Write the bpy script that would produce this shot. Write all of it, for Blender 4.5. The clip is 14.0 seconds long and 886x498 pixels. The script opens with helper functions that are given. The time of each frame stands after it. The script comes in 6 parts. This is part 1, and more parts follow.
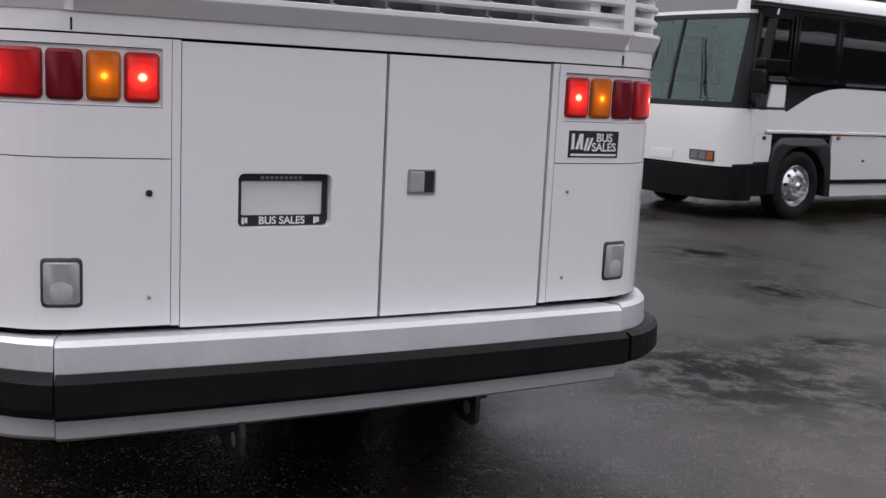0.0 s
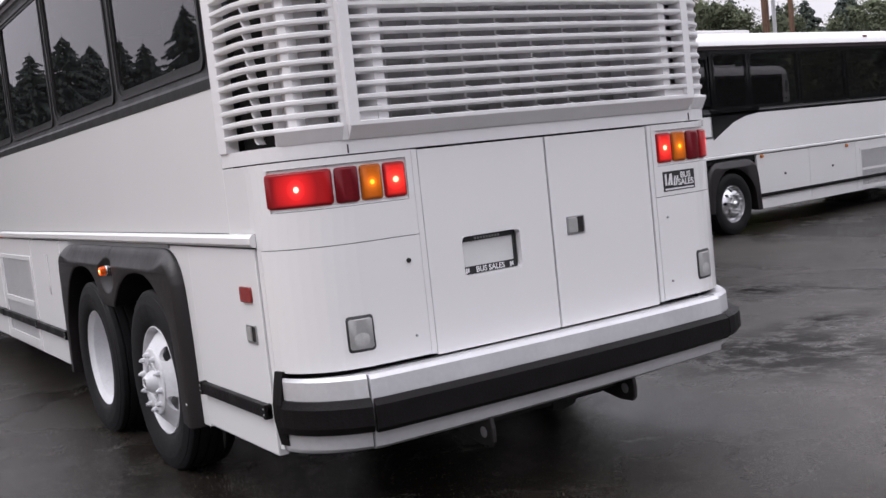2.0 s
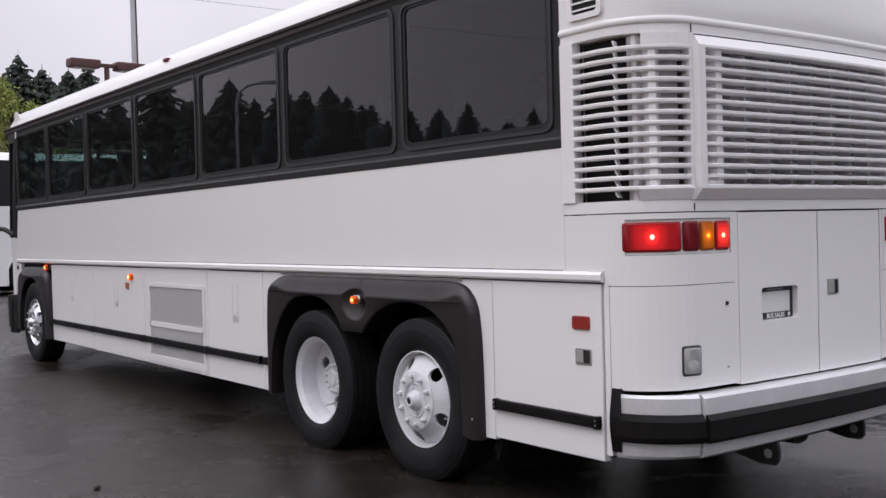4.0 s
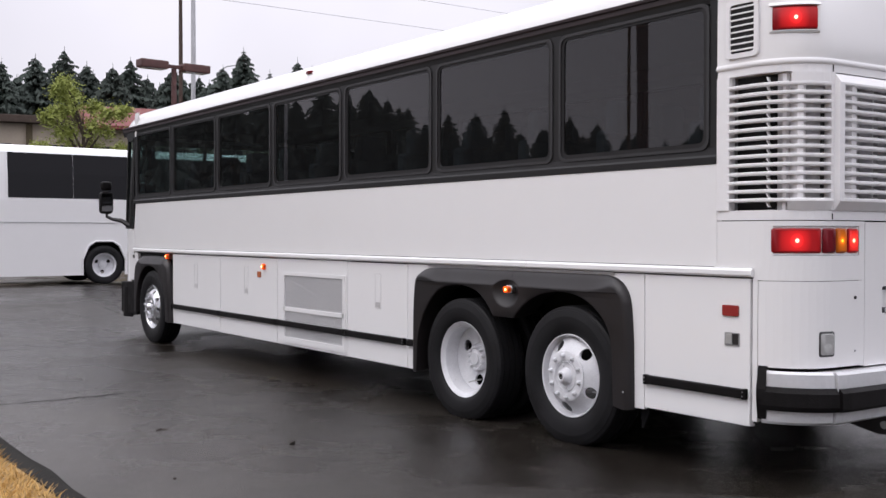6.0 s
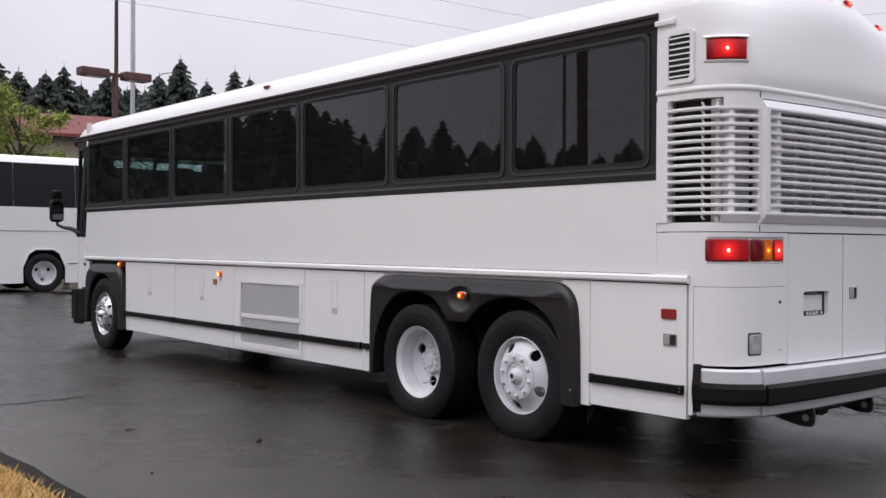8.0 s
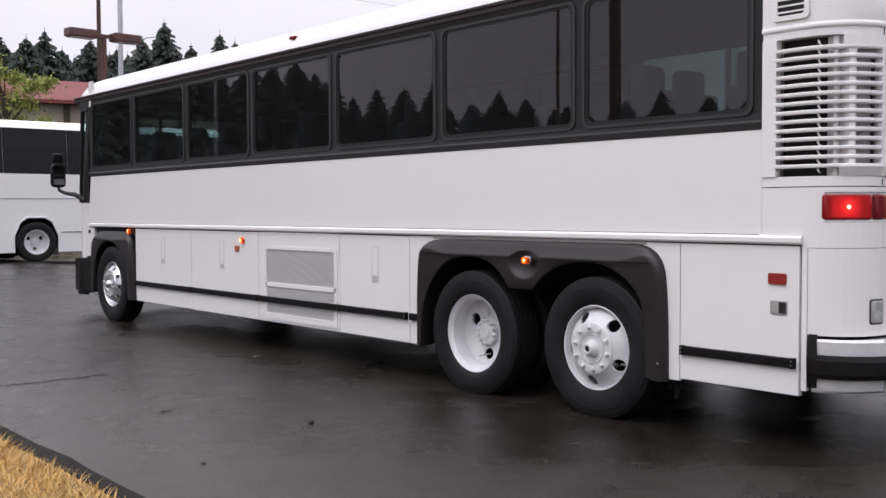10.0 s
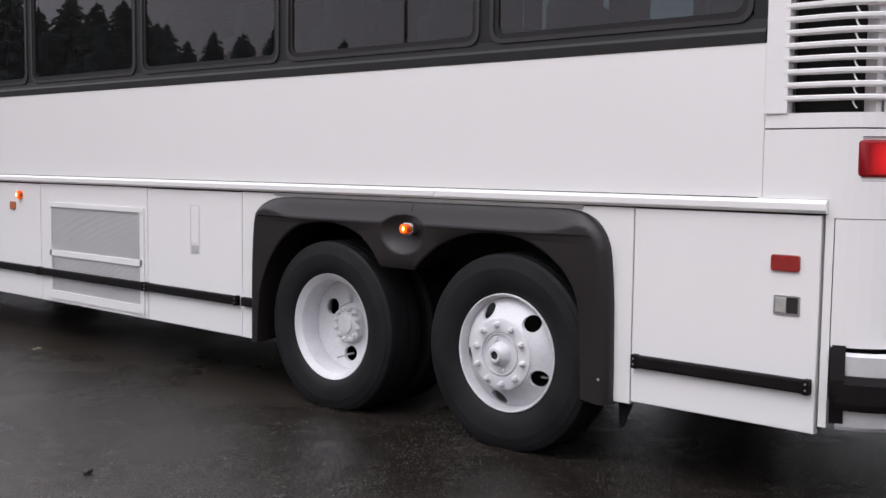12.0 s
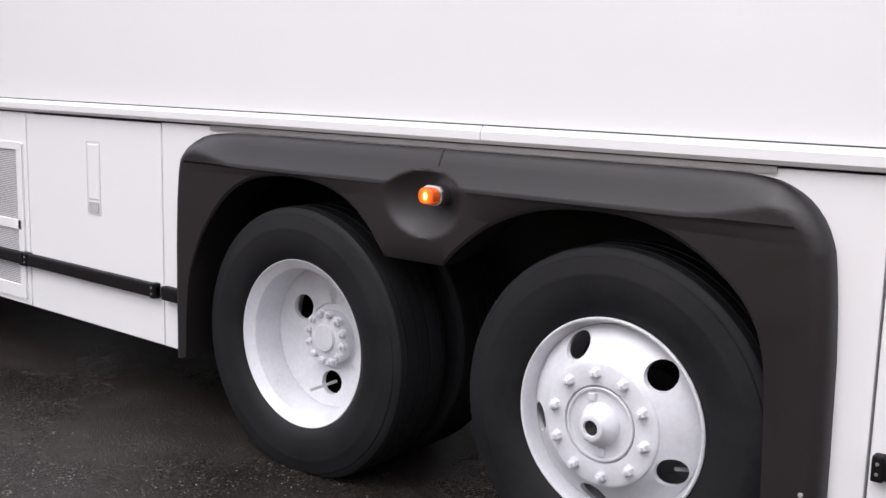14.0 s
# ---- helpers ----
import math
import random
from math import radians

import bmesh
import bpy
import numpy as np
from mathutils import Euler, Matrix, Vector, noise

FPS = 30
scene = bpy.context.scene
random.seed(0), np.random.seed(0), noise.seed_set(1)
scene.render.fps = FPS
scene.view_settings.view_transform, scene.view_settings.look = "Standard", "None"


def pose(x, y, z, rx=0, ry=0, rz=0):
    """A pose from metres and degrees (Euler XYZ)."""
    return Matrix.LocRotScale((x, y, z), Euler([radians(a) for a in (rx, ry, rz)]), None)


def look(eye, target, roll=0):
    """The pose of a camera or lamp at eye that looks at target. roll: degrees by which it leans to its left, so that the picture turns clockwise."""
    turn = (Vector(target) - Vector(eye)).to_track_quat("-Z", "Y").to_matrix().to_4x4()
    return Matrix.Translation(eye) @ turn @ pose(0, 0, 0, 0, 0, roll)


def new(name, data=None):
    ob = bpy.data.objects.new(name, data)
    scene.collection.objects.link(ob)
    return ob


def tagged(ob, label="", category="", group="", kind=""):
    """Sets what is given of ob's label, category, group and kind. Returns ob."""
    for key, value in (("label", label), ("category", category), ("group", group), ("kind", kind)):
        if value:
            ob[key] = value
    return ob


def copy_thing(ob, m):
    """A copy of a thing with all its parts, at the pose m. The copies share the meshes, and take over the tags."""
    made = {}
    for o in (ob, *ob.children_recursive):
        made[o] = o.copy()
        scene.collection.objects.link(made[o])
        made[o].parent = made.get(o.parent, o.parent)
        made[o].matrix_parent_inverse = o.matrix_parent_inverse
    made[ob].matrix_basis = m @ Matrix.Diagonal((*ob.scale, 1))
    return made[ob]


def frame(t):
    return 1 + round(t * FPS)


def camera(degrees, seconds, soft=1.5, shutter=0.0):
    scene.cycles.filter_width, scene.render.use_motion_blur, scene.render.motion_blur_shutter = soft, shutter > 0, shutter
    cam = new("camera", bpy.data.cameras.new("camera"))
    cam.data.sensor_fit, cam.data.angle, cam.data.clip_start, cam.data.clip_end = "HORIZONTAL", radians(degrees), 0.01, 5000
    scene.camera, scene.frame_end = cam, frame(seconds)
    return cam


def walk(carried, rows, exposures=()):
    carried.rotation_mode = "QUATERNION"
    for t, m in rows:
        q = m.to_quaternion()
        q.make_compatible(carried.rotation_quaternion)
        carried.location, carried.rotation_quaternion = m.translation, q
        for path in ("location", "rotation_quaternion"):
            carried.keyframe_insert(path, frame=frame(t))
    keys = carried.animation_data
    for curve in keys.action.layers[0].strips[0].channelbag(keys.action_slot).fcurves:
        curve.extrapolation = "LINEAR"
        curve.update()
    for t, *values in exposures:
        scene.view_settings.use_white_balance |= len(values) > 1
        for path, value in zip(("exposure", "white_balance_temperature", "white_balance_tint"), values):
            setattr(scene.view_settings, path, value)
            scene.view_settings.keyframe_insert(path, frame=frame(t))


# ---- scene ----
cam = camera(46.6, 14.0)
PATH = [
    (0, (-0.091, -3.191, 1.523), (0.815, -1.436, 1.21), 2.8),
    (0.5, (-0.409, -3.544, 1.543), (0.62, -1.85, 1.269), 1.6),
    (1, (-0.747, -3.826, 1.523), (0.385, -2.188, 1.336), 2.0),
    (1.5, (-1.175, -3.881, 1.552), (-0.17, -2.187, 1.208), -0.3),
    (2, (-1.659, -3.759, 1.57), (-0.596, -2.074, 1.395), -6.1),
    (2.5, (-2.219, -3.728, 1.555), (-1.057, -2.106, 1.416), -2.3),
    (3, (-2.645, -3.657, 1.557), (-1.425, -2.076, 1.443), -1.7),
    (3.5, (-3.152, -3.4, 1.562), (-1.981, -1.78, 1.484), -1.7),
    (4, (-3.764, -3.337, 1.564), (-2.567, -1.735, 1.528), -1.5),
    (4.2, (-3.929, -3.296, 1.517), (-2.715, -1.706, 1.484), 0.1),
    (6.3, (-5.237, -3.698, 1.537), (-4.072, -2.073, 1.514), -0.0),
    (6.5, (-5.238, -3.738, 1.5), (-4.023, -2.15, 1.511), 0.2),
    (7, (-5.388, -3.834, 1.5), (-4.087, -2.315, 1.526), 0.8),
    (7.5, (-5.455, -3.89, 1.556), (-4.155, -2.37, 1.588), 0.3),
    (8, (-5.636, -3.928, 1.533), (-4.368, -2.381, 1.524), 0.3),
    (8.2, (-5.714, -3.925, 1.55), (-4.435, -2.389, 1.5), 0.9),
    (10.3, (-5.561, -2.691, 1.46), (-4.257, -1.176, 1.375), -0.6),
    (10.5, (-5.373, -2.511, 1.417), (-4.042, -1.021, 1.328), -0.5),
    (11, (-5.098, -2.037, 1.381), (-3.632, -0.688, 1.2), -0.9),
    (11.5, (-4.508, -1.664, 1.499), (-2.909, -0.488, 1.251), -3.1),
    (12, (-4.172, -1.206, 1.456), (-2.665, 0.099, 1.294), 0.7),
    (12.5, (-3.782, -0.758, 1.56), (-2.228, 0.448, 1.202), -2.4),
    (13, (-3.325, -0.289, 1.51), (-1.842, 1.014, 1.187), 4.3),
    (13.5, (-3.057, 0.132, 1.472), (-1.561, 1.428, 1.184), -1.6),
    (14, (-2.562, 0.522, 1.463), (-1.032, 1.77, 1.144), 1.5),
]
walk(cam, [(t, look(eye, target, roll)) for t, eye, target, roll in PATH],
     [(0, 0.22), (0.5, 0.37), (1.0, 0.47), (1.5, 0.60), (2.2, 0.47), (3, 0.28), (4.2, 0.27), (6.4, 0.50), (7.0, 0.38), (7.5, 0.30), (8.2, 0.27), (11, 0.65), (11.5, 0.70), (12, 0.57), (12.5, 0.66), (13, 0.85), (14, 0.94)])

# ---- light ----
world = bpy.data.worlds.new("overcast_sky")
scene.world = world
world.use_nodes = True
wn, wl = world.node_tree.nodes, world.node_tree.links
wn.clear()
w_out = wn.new("ShaderNodeOutputWorld")
w_bg = wn.new("ShaderNodeBackground")
w_sky = wn.new("ShaderNodeTexSky")
w_sky.sky_type = "NISHITA"
w_sky.sun_disc = False
w_sky.sun_elevation, w_sky.sun_rotation = radians(52), radians(200)
w_co = wn.new("ShaderNodeTexCoord")
w_sep = wn.new("ShaderNodeSeparateXYZ")
w_ramp = wn.new("ShaderNodeValToRGB")
w_ramp.color_ramp.elements[0].position, w_ramp.color_ramp.elements[0].color = 0.0, (0.595, 0.565, 0.625, 1)
w_ramp.color_ramp.elements[1].position, w_ramp.color_ramp.elements[1].color = 0.9, (1.60, 1.58, 1.72, 1)
w_low = w_ramp.color_ramp.elements.new(0.30)
w_low.color = (0.73, 0.70, 0.77, 1)
w_noise = wn.new("ShaderNodeTexNoise")
w_noise.inputs["Scale"].default_value, w_noise.inputs["Detail"].default_value = 2.2, 4
w_cloud = wn.new("ShaderNodeMapRange")
w_cloud.inputs["From Min"].default_value, w_cloud.inputs["From Max"].default_value = 0.3, 0.7
w_cloud.inputs["To Min"].default_value, w_cloud.inputs["To Max"].default_value = 0.86, 1.12
w_mul = wn.new("ShaderNodeMixRGB")
w_mul.blend_type = "MULTIPLY"
w_mul.inputs[0].default_value = 1
w_dim = wn.new("ShaderNodeMixRGB")
w_dim.blend_type = "MULTIPLY"
w_dim.inputs[0].default_value, w_dim.inputs[2].default_value = 1, (0.1, 0.1, 0.1, 1)
w_mix = wn.new("ShaderNodeMixRGB")
w_mix.inputs[0].default_value = 0.93
wl.new(w_co.outputs["Generated"], w_sep.inputs[0])
wl.new(w_co.outputs["Generated"], w_noise.inputs["Vector"])
wl.new(w_sep.outputs["Z"], w_ramp.inputs[0])
wl.new(w_noise.outputs["Fac"], w_cloud.inputs["Value"])
wl.new(w_ramp.outputs[0], w_mul.inputs[1])
wl.new(w_cloud.outputs[0], w_mul.inputs[2])
wl.new(w_sky.outputs[0], w_dim.inputs[1])
wl.new(w_dim.outputs[0], w_mix.inputs[1])
wl.new(w_mul.outputs[0], w_mix.inputs[2])
wl.new(w_mix.outputs[0], w_bg.inputs["Color"])
w_bg.inputs["Strength"].default_value = 1.0
wl.new(w_bg.outputs[0], w_out.inputs[0])

sun_data = bpy.data.lights.new("sun", "SUN")
sun_data.energy, sun_data.angle, sun_data.color = 0.7, radians(40), (1.0, 0.97, 0.95)
sun = new("sun", sun_data)
sun.matrix_world = look((-26, 5, 36), (0, 0, 0))


# ---- materials ----
def mat(name, color, rough=0.5, metal=0.0, vary=0.0, scale=6.0, bump=0.0, bump_scale=60.0, coat=0.0, rough_vary=0.0, spec=0.5, coords="Object"):
    m = bpy.data.materials.new(name)
    m.use_nodes = True
    nt = m.node_tree
    b = nt.nodes["Principled BSDF"]
    b.inputs["Base Color"].default_value = (*color, 1)
    b.inputs["Roughness"].default_value = rough
    b.inputs["Metallic"].default_value = metal
    b.inputs["Coat Weight"].default_value = coat
    b.inputs["Coat Roughness"].default_value = 0.08
    b.inputs["Specular IOR Level"].default_value = spec
    co = nt.nodes.new("ShaderNodeTexCoord")
    if vary or rough_vary:
        n1, n2 = nt.nodes.new("ShaderNodeTexNoise"), nt.nodes.new("ShaderNodeTexNoise")
        n1.inputs["Scale"].default_value, n1.inputs["Detail"].default_value = scale, 5
        n2.inputs["Scale"].default_value, n2.inputs["Detail"].default_value = scale * 9, 3
        add = nt.nodes.new("ShaderNodeMath")
        add.operation = "MULTIPLY_ADD"
        add.inputs[1].default_value = 0.65
        nt.links.new(co.outputs[coords], n1.inputs["Vector"])
        nt.links.new(co.outputs[coords], n2.inputs["Vector"])
        half = nt.nodes.new("ShaderNodeMath")
        half.operation = "MULTIPLY"
        half.inputs[1].default_value = 0.35
        nt.links.new(n2.outputs["Fac"], half.inputs[0])
        nt.links.new(n1.outputs["Fac"], add.inputs[0])
        nt.links.new(half.outputs[0], add.inputs[2])
        if vary:
            r = nt.nodes.new("ShaderNodeValToRGB")
            r.color_ramp.elements[0].position, r.color_ramp.elements[1].position = 0.3, 0.7
            r.color_ramp.elements[0].color = (*[c * (1 - vary) for c in color], 1)
            r.color_ramp.elements[1].color = (*[min(1, c * (1 + vary * 0.5)) for c in color], 1)
            nt.links.new(add.outputs[0], r.inputs[0])
            nt.links.new(r.outputs[0], b.inputs["Base Color"])
        if rough_vary:
            mr = nt.nodes.new("ShaderNodeMapRange")
            mr.inputs["From Min"].default_value, mr.inputs["From Max"].default_value = 0.3, 0.7
            mr.inputs["To Min"].default_value, mr.inputs["To Max"].default_value = max(0.02, rough - rough_vary), min(1, rough + rough_vary)
            nt.links.new(add.outputs[0], mr.inputs["Value"])
            nt.links.new(mr.outputs[0], b.inputs["Roughness"])
    if bump:
        nb, bp = nt.nodes.new("ShaderNodeTexNoise"), nt.nodes.new("ShaderNodeBump")
        nb.inputs["Scale"].default_value, nb.inputs["Detail"].default_value = bump_scale, 4
        bp.inputs["Strength"].default_value, bp.inputs["Distance"].default_value = bump, 0.01
        nt.links.new(co.outputs[coords], nb.inputs["Vector"])
        nt.links.new(nb.outputs["Fac"], bp.inputs["Height"])
        nt.links.new(bp.outputs[0], b.inputs["Normal"])
    return m


def lamp_mat(name, color, glow, core, spot=0.5, hot=0.07, square=True, aspect=1.0):
    """A ribbed lens in a dark moulded rim, lit by a bulb behind its middle."""
    m = mat(name, color, 0.30, 0, coat=0.0, spec=0.2)
    nt = m.node_tree
    b = nt.nodes["Principled BSDF"]
    co = nt.nodes.new("ShaderNodeTexCoord")
    sep = nt.nodes.new("ShaderNodeSeparateXYZ")
    nt.links.new(co.outputs["Generated"], sep.inputs[0])

    def op(kind, a, b2=None):
        n = nt.nodes.new("ShaderNodeMath")
        n.operation = kind
        for i, v in enumerate((a, b2)):
            if v is None:
                continue
            if isinstance(v, (int, float)):
                n.inputs[i].default_value = v
            else:
                nt.links.new(v, n.inputs[i])
        return n.outputs[0]
    axis = "X" if square else "Y"
    u, v = op("ABSOLUTE", op("SUBTRACT", sep.outputs[axis], spot)), op("ABSOLUTE", op("SUBTRACT", sep.outputs["Z"], 0.5))
    border_u = op("ABSOLUTE", op("SUBTRACT", sep.outputs[axis], 0.5))
    border = op("MAXIMUM", border_u, v)
    wide = op("MULTIPLY", u, aspect)
    dist = op("SQRT", op("ADD", op("MULTIPLY", wide, wide), op("MULTIPLY", v, v)))
    inner = nt.nodes.new("ShaderNodeMapRange")
    inner.interpolation_type = "SMOOTHSTEP"
    inner.inputs["From Min"].default_value, inner.inputs["From Max"].default_value = 0.46, 0.37
    inner.inputs["To Min"].default_value, inner.inputs["To Max"].default_value = 0.12, 1.0
    nt.links.new(border, inner.inputs["Value"])
    r = nt.nodes.new("ShaderNodeValToRGB")
    e = r.color_ramp.elements
    e[0].position, e[0].color = hot * 0.5, (*core, 1)
    e[1].position, e[1].color = 0.75, (*[g * 0.14 for g in glow], 1)
    for p, f in ((hot + 0.05, 2.2), (hot + 0.13, 1.05), (hot + 0.26, 0.50)):
        k = r.color_ramp.elements.new(p)
        k.color = (*[g * f for g in glow], 1)
    nt.links.new(dist, r.inputs[0])
    nt.links.new(r.outputs[0], b.inputs["Emission Color"])
    nt.links.new(inner.outputs[0], b.inputs["Emission Strength"])
    w, bp = nt.nodes.new("ShaderNodeTexWave"), nt.nodes.new("ShaderNodeBump")
    w.bands_direction = "Z"
    w.inputs["Scale"].default_value = 30
    bp.inputs["Strength"].default_value, bp.inputs["Distance"].default_value = 0.06, 0.002
    nt.links.new(co.outputs["Object"], w.inputs["Vector"])
    nt.links.new(w.outputs["Fac"], bp.inputs["Height"])
    nt.links.new(bp.outputs[0], b.inputs["Normal"])
    return m


def glass_mat(name, tint, see, ior=1.75, sheen=(0.9, 0.88, 0.9), haze=0.014):
    """A thin tinted pane: what is behind shows darkened, and the outside mirrors in it."""
    m = bpy.data.materials.new(name)
    m.use_nodes = True
    nt = m.node_tree
    nt.nodes.clear()
    out, mix = nt.nodes.new("ShaderNodeOutputMaterial"), nt.nodes.new("ShaderNodeMixShader")
    tr, gl, fr = nt.nodes.new("ShaderNodeBsdfTransparent"), nt.nodes.new("ShaderNodeBsdfGlossy"), nt.nodes.new("ShaderNodeFresnel")
    fr.inputs["IOR"].default_value = ior
    tr.inputs["Color"].default_value = (*[c * see for c in tint], 1)
    gl.inputs["Color"].default_value = (*sheen, 1)
    gl.inputs["Roughness"].default_value = 0.0
    nt.links.new(fr.outputs[0], mix.inputs[0])
    nt.links.new(tr.outputs[0], mix.inputs[1])
    nt.links.new(gl.outputs[0], mix.inputs[2])
    dust, film = nt.nodes.new("ShaderNodeBsdfDiffuse"), nt.nodes.new("ShaderNodeMixShader")
    dust.inputs["Color"].default_value, film.inputs[0].default_value = (0.42, 0.41, 0.42, 1), haze
    nt.links.new(mix.outputs[0], film.inputs[1])
    nt.links.new(dust.outputs[0], film.inputs[2])
    nt.links.new(film.outputs[0], out.inputs[0])
    return m


WHITE = mat("white_coach_paint", (0.795, 0.787, 0.790), 0.27, 0, vary=0.02, scale=0.35, coat=0.5, bump=0.08, bump_scale=0.5)
WHITE_FLAT = mat("white_moulded_plastic", (0.78, 0.77, 0.78), 0.38, 0, vary=0.04, scale=2, rough_vary=0.08, bump=0.02, bump_scale=180)
ALU = mat("brushed_aluminium_bumper", (0.66, 0.66, 0.68), 0.44, 0.5, vary=0.12, scale=5, rough_vary=0.08)
BLACK_RUBBER = mat("black_bumper_rubber", (0.0075, 0.0065, 0.0068), 0.5, 0, vary=0.4, scale=7, bump=0.2, bump_scale=90, rough_vary=0.14, spec=0.15)
FENDER = mat("charcoal_moulded_fender", (0.0128, 0.0102, 0.0109), 0.43, 0, vary=0.35, scale=2.5, bump=0.03, bump_scale=220, rough_vary=0.10, spec=0.46)
BLACK_TRIM = mat("black_window_trim", (0.015, 0.0145, 0.015), 0.42, 0, vary=0.25, scale=5, rough_vary=0.1, spec=0.28)
GASKET = mat("grey_black_gasket", (0.035, 0.034, 0.036), 0.5, 0, vary=0.2, spec=0.3)
DARK = mat("dark_underbody", (0.010, 0.010, 0.010), 0.8, 0, vary=0.4, scale=5)
SEAM = mat("dark_gap", (0.016, 0.016, 0.017), 0.9)
TYRE = mat("weathered_tyre_rubber", (0.0132, 0.0128, 0.0140), 0.60, 0, vary=0.55, scale=4.5, bump=0.08, bump_scale=130, rough_vary=0.14, spec=0.18)
RIM = mat("white_painted_steel_rim", (0.65, 0.65, 0.675), 0.36, 0, vary=0.16, scale=8, rough_vary=0.1)
RIM_POLISHED = mat("polished_aluminium_rim", (0.72, 0.72, 0.74), 0.22, 0.9, vary=0.2, scale=6)
GUTTER = mat("brown_black_gutter_rubber", (0.034, 0.023, 0.025), 0.5, 0, vary=0.3, scale=4, rough_vary=0.1, spec=0.3)
GLOSS_BLACK = mat("gloss_black_window_band", (0.006, 0.006, 0.007), 0.16, 0, vary=0.2, scale=3, spec=0.3)
HEADLAMP = mat("clear_headlamp_glass", (0.40, 0.40, 0.41), 0.12, 0.7, vary=0.3, scale=30)
CHROME = mat("worn_chrome", (0.62, 0.62, 0.62), 0.22, 1.0, vary=0.15, scale=20)
STEEL = mat("grey_steel", (0.42, 0.42, 0.43), 0.4, 0.8, vary=0.2, scale=10)
HOOK = mat("black_painted_steel", (0.020, 0.018, 0.018), 0.5, 0.2, vary=0.4, scale=14)
MESH = mat("grey_mesh_screen", (0.30, 0.30, 0.31), 0.5, 0.3, vary=0.15, scale=4)
RADIATOR = mat("grey_radiator_core", (0.50, 0.49, 0.495), 0.55, 0.0, vary=0.3, scale=5)
GLASS = glass_mat("smoked_window_glass", (0.78, 0.98, 1.0), 0.25, 1.57)
GLASS_DARK = glass_mat("dark_window_glass", (0.85, 0.95, 1.0), 0.10, 1.5)
GLASS_GREEN = glass_mat("green_tinted_windscreen_glass", (0.70, 0.97, 0.90), 0.85, 2.2, (0.66, 0.88, 0.84))
INNER_FACE = bpy.data.materials.new("clear_inner_glass_face")
INNER_FACE.use_nodes = True
INNER_FACE.node_tree.nodes.clear()
INNER_FACE.node_tree.links.new(INNER_FACE.node_tree.nodes.new("ShaderNodeBsdfTransparent").outputs[0], INNER_FACE.node_tree.nodes.new("ShaderNodeOutputMaterial").inputs[0])
SIGN_GLASS = mat("grey_destination_glass", (0.20, 0.20, 0.21), 0.12, 0, vary=0.06, scale=2)
LENS_RED = mat("dark_red_lens", (0.16, 0.006, 0.012), 0.3, 0, spec=0.25, vary=0.2, scale=20)
LENS_AMBER_OFF = mat("unlit_amber_lens", (0.42, 0.13, 0.02), 0.15, 0, coat=0.5)
LIT_RED = lamp_mat("lit_red_lens", (0.20, 0.008, 0.012), (0.92, 0.020, 0.020), (6, 2.4, 1.6), 0.38, 0.05, True, 2.3)
LIT_RED_MIRRORED = lamp_mat("lit_red_lens_mirrored", (0.20, 0.008, 0.012), (0.92, 0.020, 0.020), (6, 2.4, 1.6), 0.62, 0.05, True, 2.3)
LIT_RED_SMALL = lamp_mat("lit_small_red_lens", (0.20, 0.008, 0.012), (1.0, 0.030, 0.02), (5, 1.8, 0.9), 0.5, 0.05, True, 0.65)
LIT_AMBER = lamp_mat("lit_amber_lens", (0.34, 0.085, 0.01), (0.34, 0.066, 0.002), (3.0, 1.0, 0.06), 0.5, 0.04, True, 0.65)
LIT_MARKER = lamp_mat("lit_amber_marker", (0.50, 0.09, 0.015), (2.6, 0.20, 0.010), (16, 7.5, 2.2), 0.5, 0.17, False, 1.9)
REFLECTOR = mat("red_reflector", (0.26, 0.016, 0.016), 0.2, 0, vary=0.15, scale=40, coat=0.4)
REFL_AMBER = mat("amber_reflector", (0.40, 0.12, 0.05), 0.25, 0)
LAMP_BOWL = mat("silver_lamp_bowl", (0.33, 0.33, 0.325), 0.3, 0.0, vary=0.15, scale=14, coat=0.6)
BULB = mat("frosted_lens_dome", (0.46, 0.46, 0.455), 0.22, 0, vary=0.25, scale=26, coat=0.6)
SEAT = mat("dark_seat_cloth", (0.05, 0.055, 0.075), 0.9, 0, vary=0.3, scale=20)
INTERIOR = mat("grey_interior_panel", (0.22, 0.22, 0.23), 0.7, 0, vary=0.1)
STICKER = mat("black_sticker", (0.015, 0.015, 0.017), 0.4)
STICKER_W = mat("white_sticker_print", (0.75, 0.75, 0.76), 0.5)
PLATE_W = mat("blank_white_plate", (0.72, 0.72, 0.72), 0.4, 0, vary=0.05)


# ---- mesh helpers ----
def mesh_of(name, bm, material, smooth=False, angle=35):
    bmesh.ops.recalc_face_normals(bm, faces=bm.faces)
    if smooth:
        for f in bm.faces:
            f.smooth = True
        lim = radians(angle)
        for e in bm.edges:
            e.smooth = not (len(e.link_faces) == 2 and e.calc_face_angle(0) > lim)
    me = bpy.data.meshes.new(name)
    bm.to_mesh(me)
    bm.free()
    me.materials.append(material)
    return me


def part(name, bm, material, parent, label="", smooth=False, angle=35):
    ob = new(name, mesh_of(name, bm, material, smooth, angle))
    ob.parent = parent
    if label:
        tagged(ob, label)
    return ob


def thing(name, label, category, group="", kind="", place=None):
    ob = new(name)
    ob.empty_display_size = 0.3
    if place is not None:
        ob.matrix_world = place
    return tagged(ob, label, category, group, kind)


